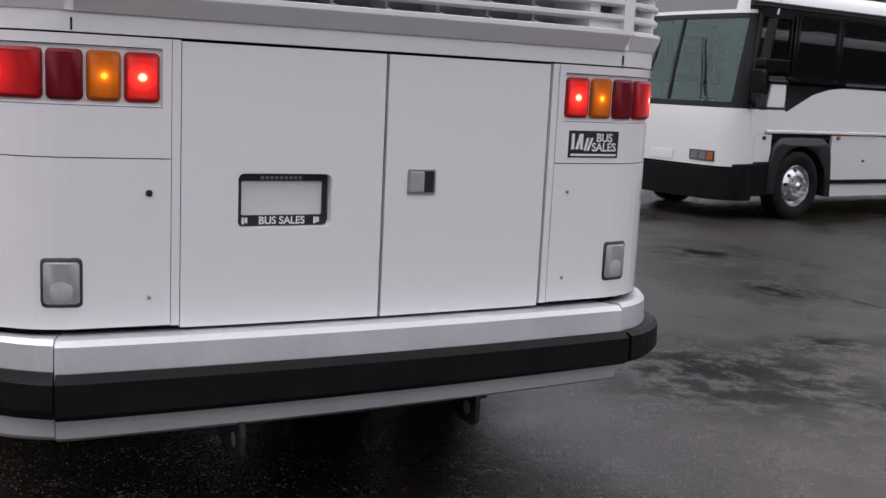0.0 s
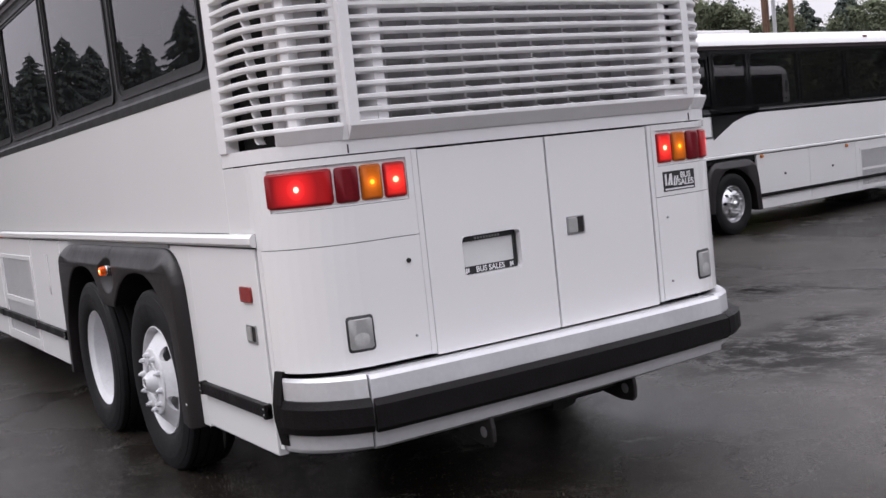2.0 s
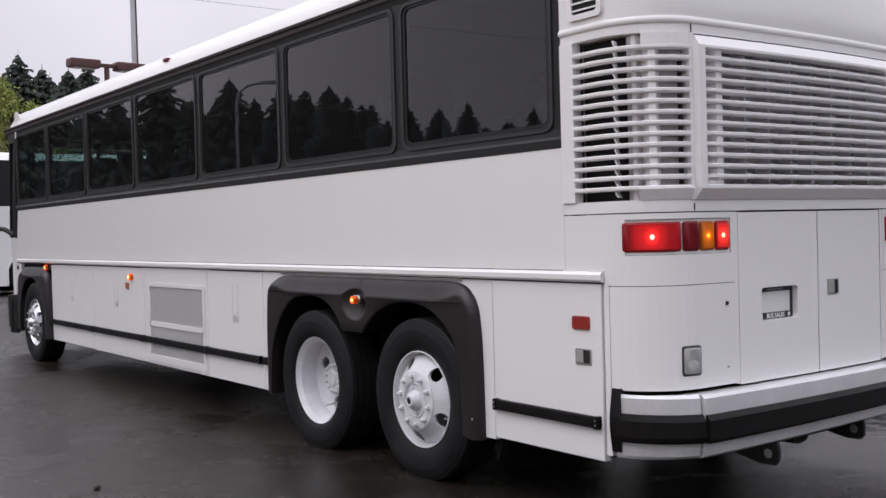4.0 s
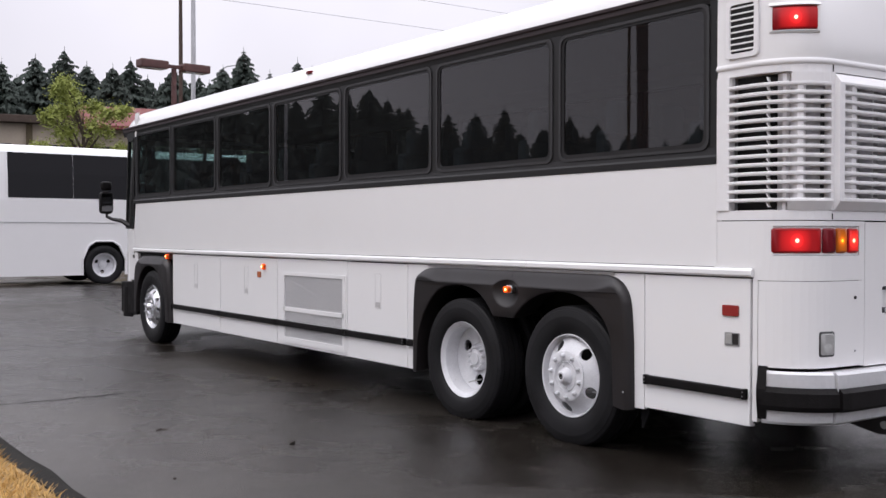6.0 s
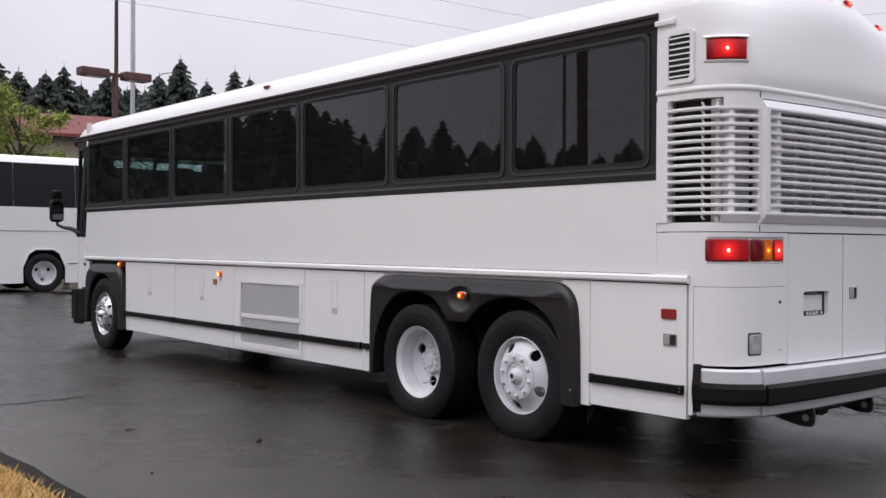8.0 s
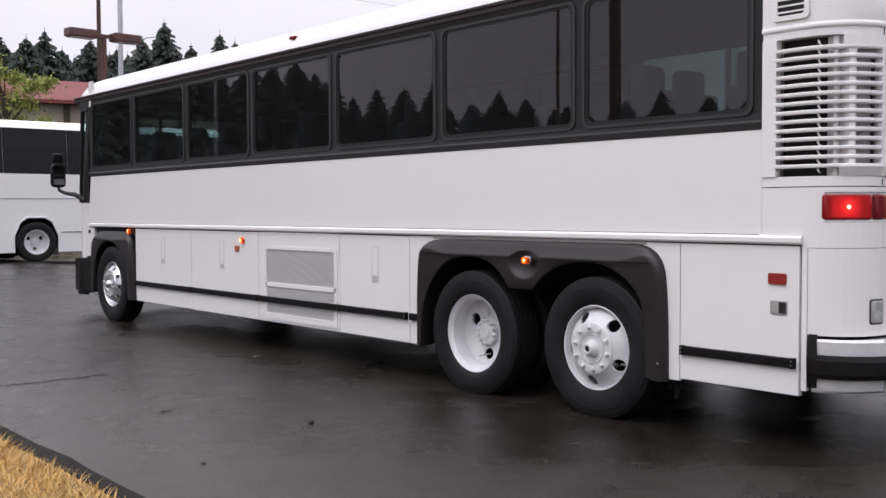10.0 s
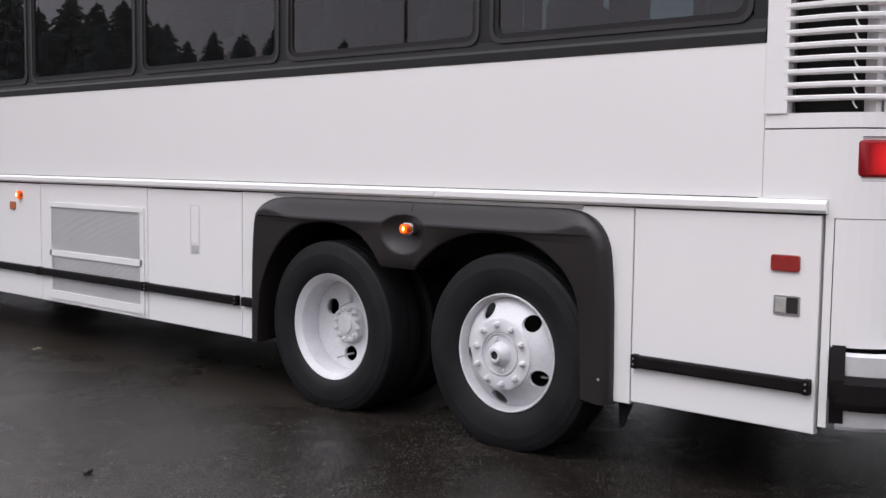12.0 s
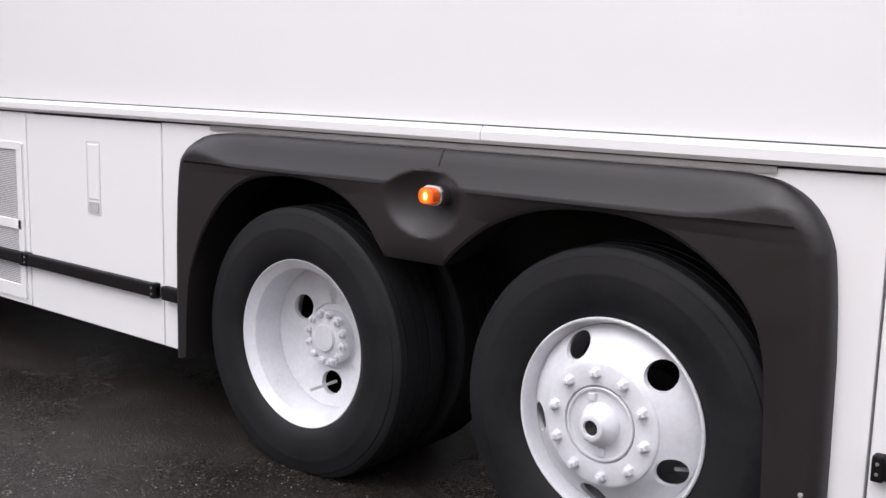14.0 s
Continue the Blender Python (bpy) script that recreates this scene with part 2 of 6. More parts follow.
def box(bm, x0, x1, y0, y1, z0, z1, bevel=0.0, seg=2):
    vs = [bm.verts.new((x, y, z)) for x in (x0, x1) for y in (y0, y1) for z in (z0, z1)]
    fs = [bm.faces.new([vs[i] for i in q]) for q in ((0, 1, 3, 2), (4, 6, 7, 5), (0, 4, 5, 1), (2, 3, 7, 6), (0, 2, 6, 4), (1, 5, 7, 3))]
    if bevel:
        es = list({e for f in fs for e in f.edges})
        bmesh.ops.recalc_face_normals(bm, faces=fs)
        bmesh.ops.bevel(bm, geom=es, offset=bevel, segments=seg, affect="EDGES", profile=0.6)
    return bm


def boxed(*a, **k):
    return box(bmesh.new(), *a, **k)


def prism(bm, pts, axis, a, b, bevel=0.0, seg=2, only_b=False):
    """A polygon of (u, v), pushed along the axis from a to b. x: (y, z); y: (x, z); z: (x, y)."""
    def at(u, v, w):
        return {"x": (w, u, v), "y": (u, w, v), "z": (u, v, w)}[axis]
    va = [bm.verts.new(at(u, v, a)) for u, v in pts]
    vb = [bm.verts.new(at(u, v, b)) for u, v in pts]
    n = len(pts)
    fa, fb = bm.faces.new(va), bm.faces.new(vb[::-1])
    sides = [bm.faces.new((va[i], vb[i], vb[(i + 1) % n], va[(i + 1) % n])) for i in range(n)]
    if bevel:
        bmesh.ops.recalc_face_normals(bm, faces=[fa, fb, *sides])
        es = list(fb.edges) if only_b else [*fa.edges, *fb.edges]
        bmesh.ops.bevel(bm, geom=es, offset=bevel, segments=seg, affect="EDGES", profile=0.6)
    return bm


def round_rect(u0, u1, v0, v1, r, n=4):
    pts = []
    for cu, cv, a0 in ((u1 - r, v1 - r, 0), (u0 + r, v1 - r, 90), (u0 + r, v0 + r, 180), (u1 - r, v0 + r, 270)):
        for i in range(n + 1):
            a = radians(a0 + 90 * i / n)
            pts.append((cu + r * math.cos(a), cv + r * math.sin(a)))
    return pts


def frame_ring(bm, outer, inner, axis, a, b):
    """A frame between two outlines with equally many points."""
    def at(u, v, w):
        return {"x": (w, u, v), "y": (u, w, v), "z": (u, v, w)}[axis]
    rows = [[bm.verts.new(at(u, v, w)) for u, v in pts] for pts, w in ((outer, a), (outer, b), (inner, b), (inner, a))]
    n = len(outer)
    for k in range(4):
        p, q = rows[k], rows[(k + 1) % 4]
        for i in range(n):
            bm.faces.new((p[i], p[(i + 1) % n], q[(i + 1) % n], q[i]))
    return bm


def lathe(bm, prof, seg=48, centre=(0, 0, 0), turn=0.0):
    """Spin (radius, x) pairs round an axle along x."""
    rows = []
    for r, x in prof:
        if r < 1e-5:
            rows.append([bm.verts.new((centre[0] + x, centre[1], centre[2]))])
        else:
            rows.append([bm.verts.new((centre[0] + x, centre[1] + r * math.cos(2 * math.pi * i / seg + turn), centre[2] + r * math.sin(2 * math.pi * i / seg + turn))) for i in range(seg)])
    for p, q in zip(rows, rows[1:]):
        for i in range(seg):
            j = (i + 1) % seg
            if len(p) == 1 and len(q) == 1:
                continue
            if len(p) == 1:
                bm.faces.new((p[0], q[i], q[j]))
            elif len(q) == 1:
                bm.faces.new((p[i], p[j], q[0]))
            else:
                bm.faces.new((p[i], p[j], q[j], q[i]))
    return bm


def tube(bm, pts, r, seg=8):
    """A round bar along points."""
    pts = [Vector(p) for p in pts]
    rows = []
    for k, p in enumerate(pts):
        d = (pts[min(k + 1, len(pts) - 1)] - pts[max(k - 1, 0)]).normalized()
        u = d.cross(Vector((0, 0, 1)))
        u = u.normalized() if u.length > 1e-3 else Vector((1, 0, 0))
        v = d.cross(u)
        rk = r[k] if isinstance(r, (list, tuple)) else r
        rows.append([bm.verts.new(p + u * rk * math.cos(2 * math.pi * i / seg) + v * rk * math.sin(2 * math.pi * i / seg)) for i in range(seg)])
    for p, q in zip(rows, rows[1:]):
        for i in range(seg):
            bm.faces.new((p[i], p[(i + 1) % seg], q[(i + 1) % seg], q[i]))
    bm.faces.new(rows[0][::-1]), bm.faces.new(rows[-1])
    return bm


def lettering(words, size, place, material, parent, depth=0.0006):
    """Printed words as flat letters of the built-in font."""
    cu = bpy.data.curves.new("lettering", "FONT")
    cu.body, cu.size, cu.extrude = words, size, depth
    cu.align_x = "CENTER"
    cu.offset = size * 0.02
    tmp = bpy.data.objects.new("lettering", cu)
    me = bpy.data.meshes.new_from_object(tmp)
    bpy.data.objects.remove(tmp)
    me.materials.clear()
    me.materials.append(material)
    ob = new("lettering", me)
    ob.parent = parent
    ob.matrix_local = place
    return ob


def glazed(ob, way):
    """Keep the mirroring glass on the pane's outer face; its inner face and edges are clear."""
    ob.data.materials.append(INNER_FACE)
    for f in ob.data.polygons:
        f.material_index = 0 if f.normal.dot(Vector(way)) > 0.5 else 1
    ob.visible_shadow = False
    return ob


MIRROR = mat("dark_mirror_glass", (0.16, 0.16, 0.17), 0.05, 1.0)
LATCH_STEEL = mat("dull_latch_steel", (0.46, 0.46, 0.45), 0.35, 0.35, vary=0.15, scale=30)
CABLE_GREY = mat("weathered_cable", (0.22, 0.22, 0.23), 0.7, 0)


# ---- the coach: x across from its left side (0) to its right (W), y from tail to front, z up ----
W, MID = 2.61, 1.305
CORNER, FLAT = 0.36, MID - 0.36
ARC = CORNER * math.pi / 2


def tail_point(s):
    """The tail's outline in plan, s metres to the left of its middle: place and outward way."""
    side = 1 if s >= 0 else -1
    s = abs(s)
    if s < FLAT:
        x, y, nx, ny = MID - s, -0.01 + 0.03 * (s / FLAT) ** 2, -0.03 * s / FLAT, -1
    elif s < FLAT + ARC:
        a = (s - FLAT) / CORNER
        x, y, nx, ny = CORNER - CORNER * math.sin(a), 0.38 - CORNER * math.cos(a), -math.sin(a), -math.cos(a)
    else:
        x, y, nx, ny = 0.0, 0.38 + s - FLAT - ARC, -1, 0
    return (x, y, nx, ny) if side > 0 else (W - x, y, -nx, ny)


def at_x(x):
    return MID - x


def at_y(y):
    return FLAT + ARC + y - 0.38


def samples(s0, s1, step=0.05):
    n = max(1, math.ceil(abs(s1 - s0) / step))
    return [s0 + (s1 - s0) * i / n for i in range(n + 1)]


def strip(bm, s0, s1, z0, z1, d0, d1, d1_top=None, step=0.05):
    """A curved slab along the tail's outline, from d0 (inner) to d1 (outer) out of it."""
    rows = []
    for s in samples(s0, s1, step):
        x, y, nx, ny = tail_point(s)
        top = d1 if d1_top is None else d1_top
        rows.append([bm.verts.new((x + nx * d, y + ny * d, z)) for d, z in ((d0, z0), (d1, z0), (top, z1), (d0, z1))])
    for p, q in zip(rows, rows[1:]):
        for i in range(4):
            bm.faces.new((p[i], p[(i + 1) % 4], q[(i + 1) % 4], q[i]))
    bm.faces.new(rows[0][::-1]), bm.faces.new(rows[-1])
    return bm


def profile_strip(bm, s0, s1, prof, step=0.05, taper=1.0):
    """Any closed outline of (d, z), drawn along the tail's outline; taper shrinks how far it stands out towards s1."""
    rows = []
    for s in samples(s0, s1, step):
        x, y, nx, ny = tail_point(s)
        k = 1 + (taper - 1) * ((s - s0) / (s1 - s0)) ** 0.8
        nx, ny = nx * k, ny * k
        rows.append([bm.verts.new((x + nx * d, y + ny * d, z)) for d, z in prof])
    n = len(prof)
    for p, q in zip(rows, rows[1:]):
        for i in range(n):
            bm.faces.new((p[i], p[(i + 1) % n], q[(i + 1) % n], q[i]))
    bm.faces.new(rows[0][::-1]), bm.faces.new(rows[-1])
    return bm


def lens_strip(bm, s0, s1, z0, z1, r=0.013, step=0.03):
    """A moulded lens with rounded corners and softened edges along the tail's outline."""
    lo, hi = min(s0, s1), max(s0, s1)
    cols = [(lo, r), (lo + 0.3 * r, 0.32 * r)] + [(v, 0.0) for v in samples(lo + r, hi - r, step)] + [(hi - 0.3 * r, 0.32 * r), (hi, r)]
    rows = []
    for k, (s, cut) in enumerate(cols):
        x, y, nx, ny = tail_point(s)
        a, b = z0 + cut, z1 - cut
        top = 0.006 if 1 < k < len(cols) - 2 else 0.0035 if k in (1, len(cols) - 2) else -0.002
        prof = [(-0.012, a), (-0.002, a), (top, a + 0.010), (top, b - 0.010), (-0.002, b), (-0.012, b)]
        rows.append([bm.verts.new((x + nx * d, y + ny * d, z)) for d, z in prof])
    for p, q in zip(rows, rows[1:]):
        for i in range(6):
            bm.faces.new((p[i], p[(i + 1) % 6], q[(i + 1) % 6], q[i]))
    bm.faces.new(rows[0][::-1]), bm.faces.new(rows[-1])
    return bm


ROOF = [(0.0, 3.13), (0.012, 3.18), (0.045, 3.25), (0.11, 3.315), (0.24, 3.37), (0.55, 3.415), (1.0, 3.44), (MID, 3.445)]
NOSE, NOSE_R = 12.16, 0.42


def nose_point(x):
    """The front's outline in plan."""
    u = min(1, abs(x - MID) / MID)
    return NOSE - 0.10 * u ** 2 - (0.0 if u < 0.72 else 0.42 * (1 - math.sqrt(max(0, 1 - ((u - 0.72) / 0.28) ** 2))))


def rake(z):
    return 0.0 if z < 1.45 else 0.27 * ((z - 1.45) / 1.5) ** 1.15


NOSE_XS = [MID + MID * v for v in (-1, -0.985, -0.95, -0.9, -0.84, -0.76, -0.66, -0.5, -0.25, 0, 0.25, 0.5, 0.66, 0.76, 0.84, 0.9, 0.95, 0.985, 1)]


def nose_sheet(bm, x0, x1, z0, z1, d0, d1, nz=4):
    """A curved slab on the front between two heights; d out of the front."""
    xs = [x0] + [x for x in NOSE_XS if x0 + 0.004 < x < x1 - 0.004] + [x1]
    zs = [z0 + (z1 - z0) * i / nz for i in range(nz + 1)]
    def grid(d):
        return [[bm.verts.new((MID + (x - MID) * (1 + d * 0.3), nose_point(x) - rake(z) + d, z)) for x in xs] for z in zs]
    a, b = grid(d0), grid(d1)
    for i in range(nz):
        for j in range(len(xs) - 1):
            bm.faces.new((a[i][j], a[i][j + 1], a[i + 1][j + 1], a[i + 1][j]))
            bm.faces.new((b[i][j], b[i + 1][j], b[i + 1][j + 1], b[i][j + 1]))
    for j in range(len(xs) - 1):
        bm.faces.new((a[0][j], b[0][j], b[0][j + 1], a[0][j + 1]))
        bm.faces.new((a[nz][j], a[nz][j + 1], b[nz][j + 1], b[nz][j]))
    for i in range(nz):
        bm.faces.new((a[i][0], a[i + 1][0], b[i + 1][0], b[i][0]))
        bm.faces.new((a[i][-1], b[i][-1], b[i + 1][-1], a[i + 1][-1]))
    return bm


def disc_with_holes(r_in, r_out, holes, hole_r, ring, shape, turn=0.0, depth=0.02):
    """A wheel disc with round hand holes; shape(r) is its depth along x."""
    bm = bmesh.new()
    edges = []
    def loop(d, a, r, n, long=1.0):
        vs = []
        for i in range(n):
            u, v = d + r * math.cos(2 * math.pi * i / n), long * r * math.sin(2 * math.pi * i / n)
            vs.append(bm.verts.new((0, u * math.cos(a) - v * math.sin(a), u * math.sin(a) + v * math.cos(a))))
        es = [bm.edges.new((vs[i], vs[(i + 1) % n])) for i in range(n)]
        edges.extend(es)
        return vs
    loop(0, 0, r_out, 48)
    loop(0, 0, r_in, 48)
    rims = []
    for k in range(holes):
        a = 2 * math.pi * k / holes + turn
        rims.append([v.co.copy() for v in loop(ring, a, hole_r, 18, 1.18)])
    bmesh.ops.triangle_fill(bm, use_beauty=True, use_dissolve=False, edges=edges)
    bmesh.ops.subdivide_edges(bm, edges=[e for e in bm.edges if e.calc_length() > 0.09], cuts=1)
    for v in bm.verts:
        v.co.x = shape(math.hypot(v.co.y, v.co.z))
    for cs in rims:
        vs = [bm.verts.new((shape(math.hypot(c.y, c.z)), c.y, c.z)) for c in cs]
        back = [bm.verts.new((v.co.x + depth, v.co.y, v.co.z)) for v in vs]
        for i in range(len(vs)):
            j = (i + 1) % len(vs)
            bm.faces.new((vs[i], vs[j], back[j], back[i]))
    return bm


def tyre_bm(x0, x1, bead, r=0.516):
    w, m = x1 - x0, (x0 + x1) / 2
    prof = [(bead, x0 + 0.054), (bead + 0.012, x0 + 0.040), (bead + 0.022, x0 + 0.026), (0.338, x0 + 0.012), (0.365, x0 + 0.002), (0.41, x0 - 0.004), (0.432, x0 - 0.0032), (0.437, x0 - 0.0038), (0.443, x0 - 0.0022), (0.462, x0 + 0.0015), (0.486, x0 + 0.008), (0.489, x0 + 0.013), (0.502, x0 + 0.016), (r - 0.004, x0 + 0.026)]
    grooves = []
    for k in range(1, 5):
        g = x0 + w * k / 5
        grooves += [(r, g - 0.006), (r - 0.013, g - 0.005), (r - 0.013, g + 0.005), (r, g + 0.006)]
    back = [(rr, 2 * m - x) for rr, x in reversed(prof)]
    return lathe(bmesh.new(), prof + grooves + back, 64)


def coach_wheel(parent, y, style, rim_mat, flip=False, tyres=((0.0, 0.29),), z=0.505, holes=5):
    """style: 'out' (disc bulges outwards), 'in' (deep dish of a driven pair)."""
    def mirror(bm):
        for v in bm.verts:
            v.co.x -= 0.03
        if flip:
            for v in bm.verts:
                v.co.x = W - v.co.x
        for v in bm.verts:
            v.co.y += y
            v.co.z = max(v.co.z + z, 0.001)
        return bm
    barrel = [(0.280, 0.30), (0.279, 0.10), (0.281, 0.070), (0.287, 0.056), (0.292, 0.040), (0.295, 0.028)] if style == "out" else [(0.285, 0.30), (0.275, 0.20), (0.270, 0.12), (0.283, 0.055), (0.304, 0.040)]
    lip = [(0.299, 0.021), (0.304, 0.019), (0.308, 0.022), (0.309, 0.032), (0.301, 0.048)] if style == "out" else [(0.316, 0.026), (0.319, 0.026), (0.320, 0.031), (0.314, 0.048)]
    bm = lathe(bmesh.new(), barrel + lip, 64)
    if holes == 10:
        d = disc_with_holes(0.190, 0.281, 10, 0.024, 0.228, lambda r: -0.010 + 0.078 * max(0, (r - 0.190) / 0.091) ** 1.25, turn=0.1)
    elif style == "out":
        d = disc_with_holes(0.190, 0.281, 5, 0.039, 0.2355, lambda r: -0.010 + 0.078 * max(0, (r - 0.190) / 0.091) ** 1.25, turn=radians(-10))
    else:
        d = disc_with_holes(0.130, 0.272, 3, 0.046, 0.183, lambda r: 0.205 - 0.03 * ((r - 0.13) / 0.14) ** 2, turn=radians(30))
    if style == "out":
        lathe(d, [(0.190, -0.010), (0.188, -0.017), (0.183, -0.0205), (0.176, -0.022), (0.119, -0.023), (0.117, -0.0225), (0.114, -0.010), (0.104, -0.010)], 48)
    else:
        lathe(d, [(0.130, 0.205), (0.126, 0.212), (0.06, 0.215)], 40)
    bmesh.ops.remove_doubles(d, verts=d.verts, dist=0.0004)
    wheel = part("wheel", mirror(bm), rim_mat, parent, smooth=True)
    part("wheel_disc", mirror(d), rim_mat, wheel, smooth=True)
    for x0, x1 in tyres:
        part("tyre", mirror(tyre_bm(x0, x1, 0.288 if style == "out" else 0.300)), TYRE, wheel, smooth=True)
    if style == "out":
        hub = lathe(bmesh.new(), [(0.112, 0.02), (0.111, -0.020), (0.108, -0.0235), (0.104, -0.0225), (0.101, -0.014), (0.082, -0.012), (0.066, -0.015), (0.062, -0.028), (0.056, -0.044), (0.044, -0.054), (0.040, -0.064), (0.038, -0.070), (0.034, -0.072), (0.024, -0.071), (0.021, -0.058), (0, -0.056)], 36)
        for k in range(2):
            a = 1.2 + k * 3.4
            part("hub_lug", mirror(boxed(-0.024, 0.0, 0.083 * math.cos(a) - 0.012, 0.083 * math.cos(a) + 0.012, 0.083 * math.sin(a) - 0.012, 0.083 * math.sin(a) + 0.012, 0.004)), rim_mat, wheel)
        part("hub", mirror(hub), rim_mat, wheel, smooth=True)
        cap = lathe(bmesh.new(), [(0.0215, -0.0640), (0.0, -0.060)], 20)
        part("hub_cap", mirror(cap), HOOK, wheel)
        nuts, rad, nx = 10, 0.153, -0.0215
    else:
        hub = lathe(bmesh.new(), [(0.106, 0.22), (0.104, 0.185), (0.097, 0.172), (0.08, 0.165), (0.055, 0.160), (0.05, 0.150), (0, 0.148)], 32)
        part("hub", mirror(hub), rim_mat, wheel, smooth=True)
        nuts, rad, nx = 12, 0.094, 0.176
    for k in range(nuts):
        a = 2 * math.pi * k / nuts + radians(11)
        c = (0, rad * math.cos(a), rad * math.sin(a))
        nb = lathe(bmesh.new(), [(0.019, nx), (0.019, nx - 0.004), (0.0155, nx - 0.005), (0.015, nx - 0.020), (0.012, nx - 0.024), (0.008, nx - 0.024), (0.008, nx - 0.034), (0, nx - 0.035)], 6 if style == "out" else 8, c, 0.3)
        part("lug_nut", mirror(nb), rim_mat, wheel)
    if style == "out":
        a = radians(204)
        stem = [(0.10, 0.264 * math.cos(a), 0.264 * math.sin(a)), (0.045, 0.236 * math.cos(a), 0.236 * math.sin(a))]
    else:
        stem = [(0.22, -0.004, -0.183), (0.16, 0.006, -0.190), (0.105, 0.022, -0.200)]
    v = tube(bmesh.new(), stem, 0.0065, 8)
    part("valve_stem", mirror(v), LATCH_STEEL, wheel, "bright metal valve stem")
    return wheel


ARCH_OUT = [(1.325, 0.335), (1.332, 0.80), (1.350, 1.03), (1.364, 1.10), (1.390, 1.155), (1.430, 1.200), (1.476, 1.228), (1.521, 1.244), (1.60, 1.253), (1.74, 1.2535), (1.90, 1.2535), (2.10, 1.2535), (2.60, 1.253), (3.10, 1.2525), (3.32, 1.2525), (3.50, 1.252), (3.64, 1.251), (3.79, 1.240), (3.875, 1.212), (3.932, 1.165), (3.962, 1.085), (3.982, 0.81), (3.985, 0.32)]
ARCH_IN = [(3.905, 0.32), (3.885, 0.62), (3.82, 0.80), (3.73, 0.93), (3.62, 1.03), (3.48, 1.095), (3.30, 1.115), (3.12, 1.10), (2.99, 1.05), (2.90, 0.98), (2.832, 0.898), (2.82, 0.886), (2.80, 0.885), (2.585, 0.885), (2.565, 0.886), (2.554, 0.898), (2.50, 0.95), (2.38, 1.035), (2.22, 1.095), (2.04, 1.115), (1.86, 1.10), (1.70, 1.035), (1.57, 0.93), (1.505, 0.80), (1.485, 0.62), (1.475, 0.335)]


def rounded_line(pts, n=3):
    """The points with smooth ones between them."""
    out = []
    for i in range(len(pts) - 1):
        p0, p1, p2, p3 = (Vector(pts[max(0, min(len(pts) - 1, k))]) for k in (i - 1, i, i + 1, i + 2))
        for j in range(n):
            t = j / n
            out.append(tuple(0.5 * (2 * p1 + (p2 - p0) * t + (2 * p0 - 5 * p1 + 4 * p2 - p3) * t * t + (3 * p1 - p0 - 3 * p2 + p3) * t ** 3)))
    return out + [tuple(pts[-1])]


def fender_bm(outer, inner, side, bowl=None):
    """A moulded wheel arch: a sloping shoulder, an upright face and a folded lip round the wheels.
    bowl: y, z and the two radii of a dish pressed into it, for a lamp."""
    bm = bmesh.new()
    outer, inner = rounded_line(outer, 2), rounded_line(inner, 3)
    n, no = len(outer) + len(inner), len(outer)
    cy = (outer[0][0] + outer[-1][0]) / 2
    ways = []
    for i in range(no):
        p, q = outer[max(0, i - 2)], outer[min(no - 1, i + 2)]
        dy, dz = q[0] - p[0], q[1] - p[1]
        size = math.hypot(dy, dz)
        ways.append((-dz / size, dy / size))

    end_a, end_b = min(p[0] for p in outer), max(p[0] for p in outer)

    def inset(i, side_in, top_in):
        ny, nz = ways[i]
        near = min(outer[i][0] - end_a, end_b - outer[i][0])
        k = max(0.0, min(1.0, (near - 0.03) / 0.36))
        deep = side_in + (top_in - side_in) * (k * k * (3 - 2 * k) if nz > 0.5 else 0.0)
        return outer[i][0] - ny * deep, outer[i][1] - nz * deep
    rows = []
    for x, si, ti in ((0.02, 0, 0), (-0.008, 0, 0), (-0.018, 0.0015, 0.010), (-0.030, 0.004, 0.035), (-0.042, 0.010, 0.064), (-0.052, 0.018, 0.087), (-0.0595, 0.028, 0.103), (-0.064, 0.039, 0.112), (-0.066, 0.052, 0.124)):
        rows.append([bm.verts.new((x, *inset(i, si, ti))) for i in range(no)])
    for p, q in zip(rows, rows[1:]):
        for i in range(no - 1):
            bm.faces.new((p[i], p[i + 1], q[i + 1], q[i]))
    lips = []
    for x, grow in ((-0.060, 0.012), (-0.053, 0.0), (0.03, 0.004), (0.17, 0.03)):
        lips.append([bm.verts.new((x, u, v + grow)) for u, v in inner])
    for p, q in zip(lips, lips[1:]):
        for i in range(len(inner) - 1):
            bm.faces.new((p[i], p[i + 1], q[i + 1], q[i]))
    bm.faces.new(rows[-1] + lips[0])
    for k in (0, -1):
        j = -1 if k == 0 else 0
        bm.faces.new([r[k] for r in rows] + [lips[0][j], lips[1][j], lips[2][j]])
    if bowl:
        cy, cz, ry, rz = bowl
        steps = [-1.06 + 2.12 * k / 30 for k in range(31)]
        for way, c, r in (((0, 1, 0), cy, ry), ((0, 0, 1), cz, rz)):
            for f in steps:
                at = Vector(way) * (c + f * r)
                bmesh.ops.bisect_plane(bm, geom=bm.verts[:] + bm.edges[:] + bm.faces[:], dist=1e-5, plane_co=at, plane_no=way)
        for v in bm.verts:
            rho = math.hypot((v.co.y - cy) / ry, (v.co.z - cz) / rz)
            if rho < 1 and v.co.x < -0.002:
                deep = -0.072 + 0.056 * (1 - rho ** 2.2)
                v.co.x = max(v.co.x, deep)
    if side < 0:
        for v in bm.verts:
            v.co.x = W - v.co.x
    return bm


BAYS = [0.66, 2.145, 3.73, 5.305, 6.88, 8.42, 9.93, 11.36]


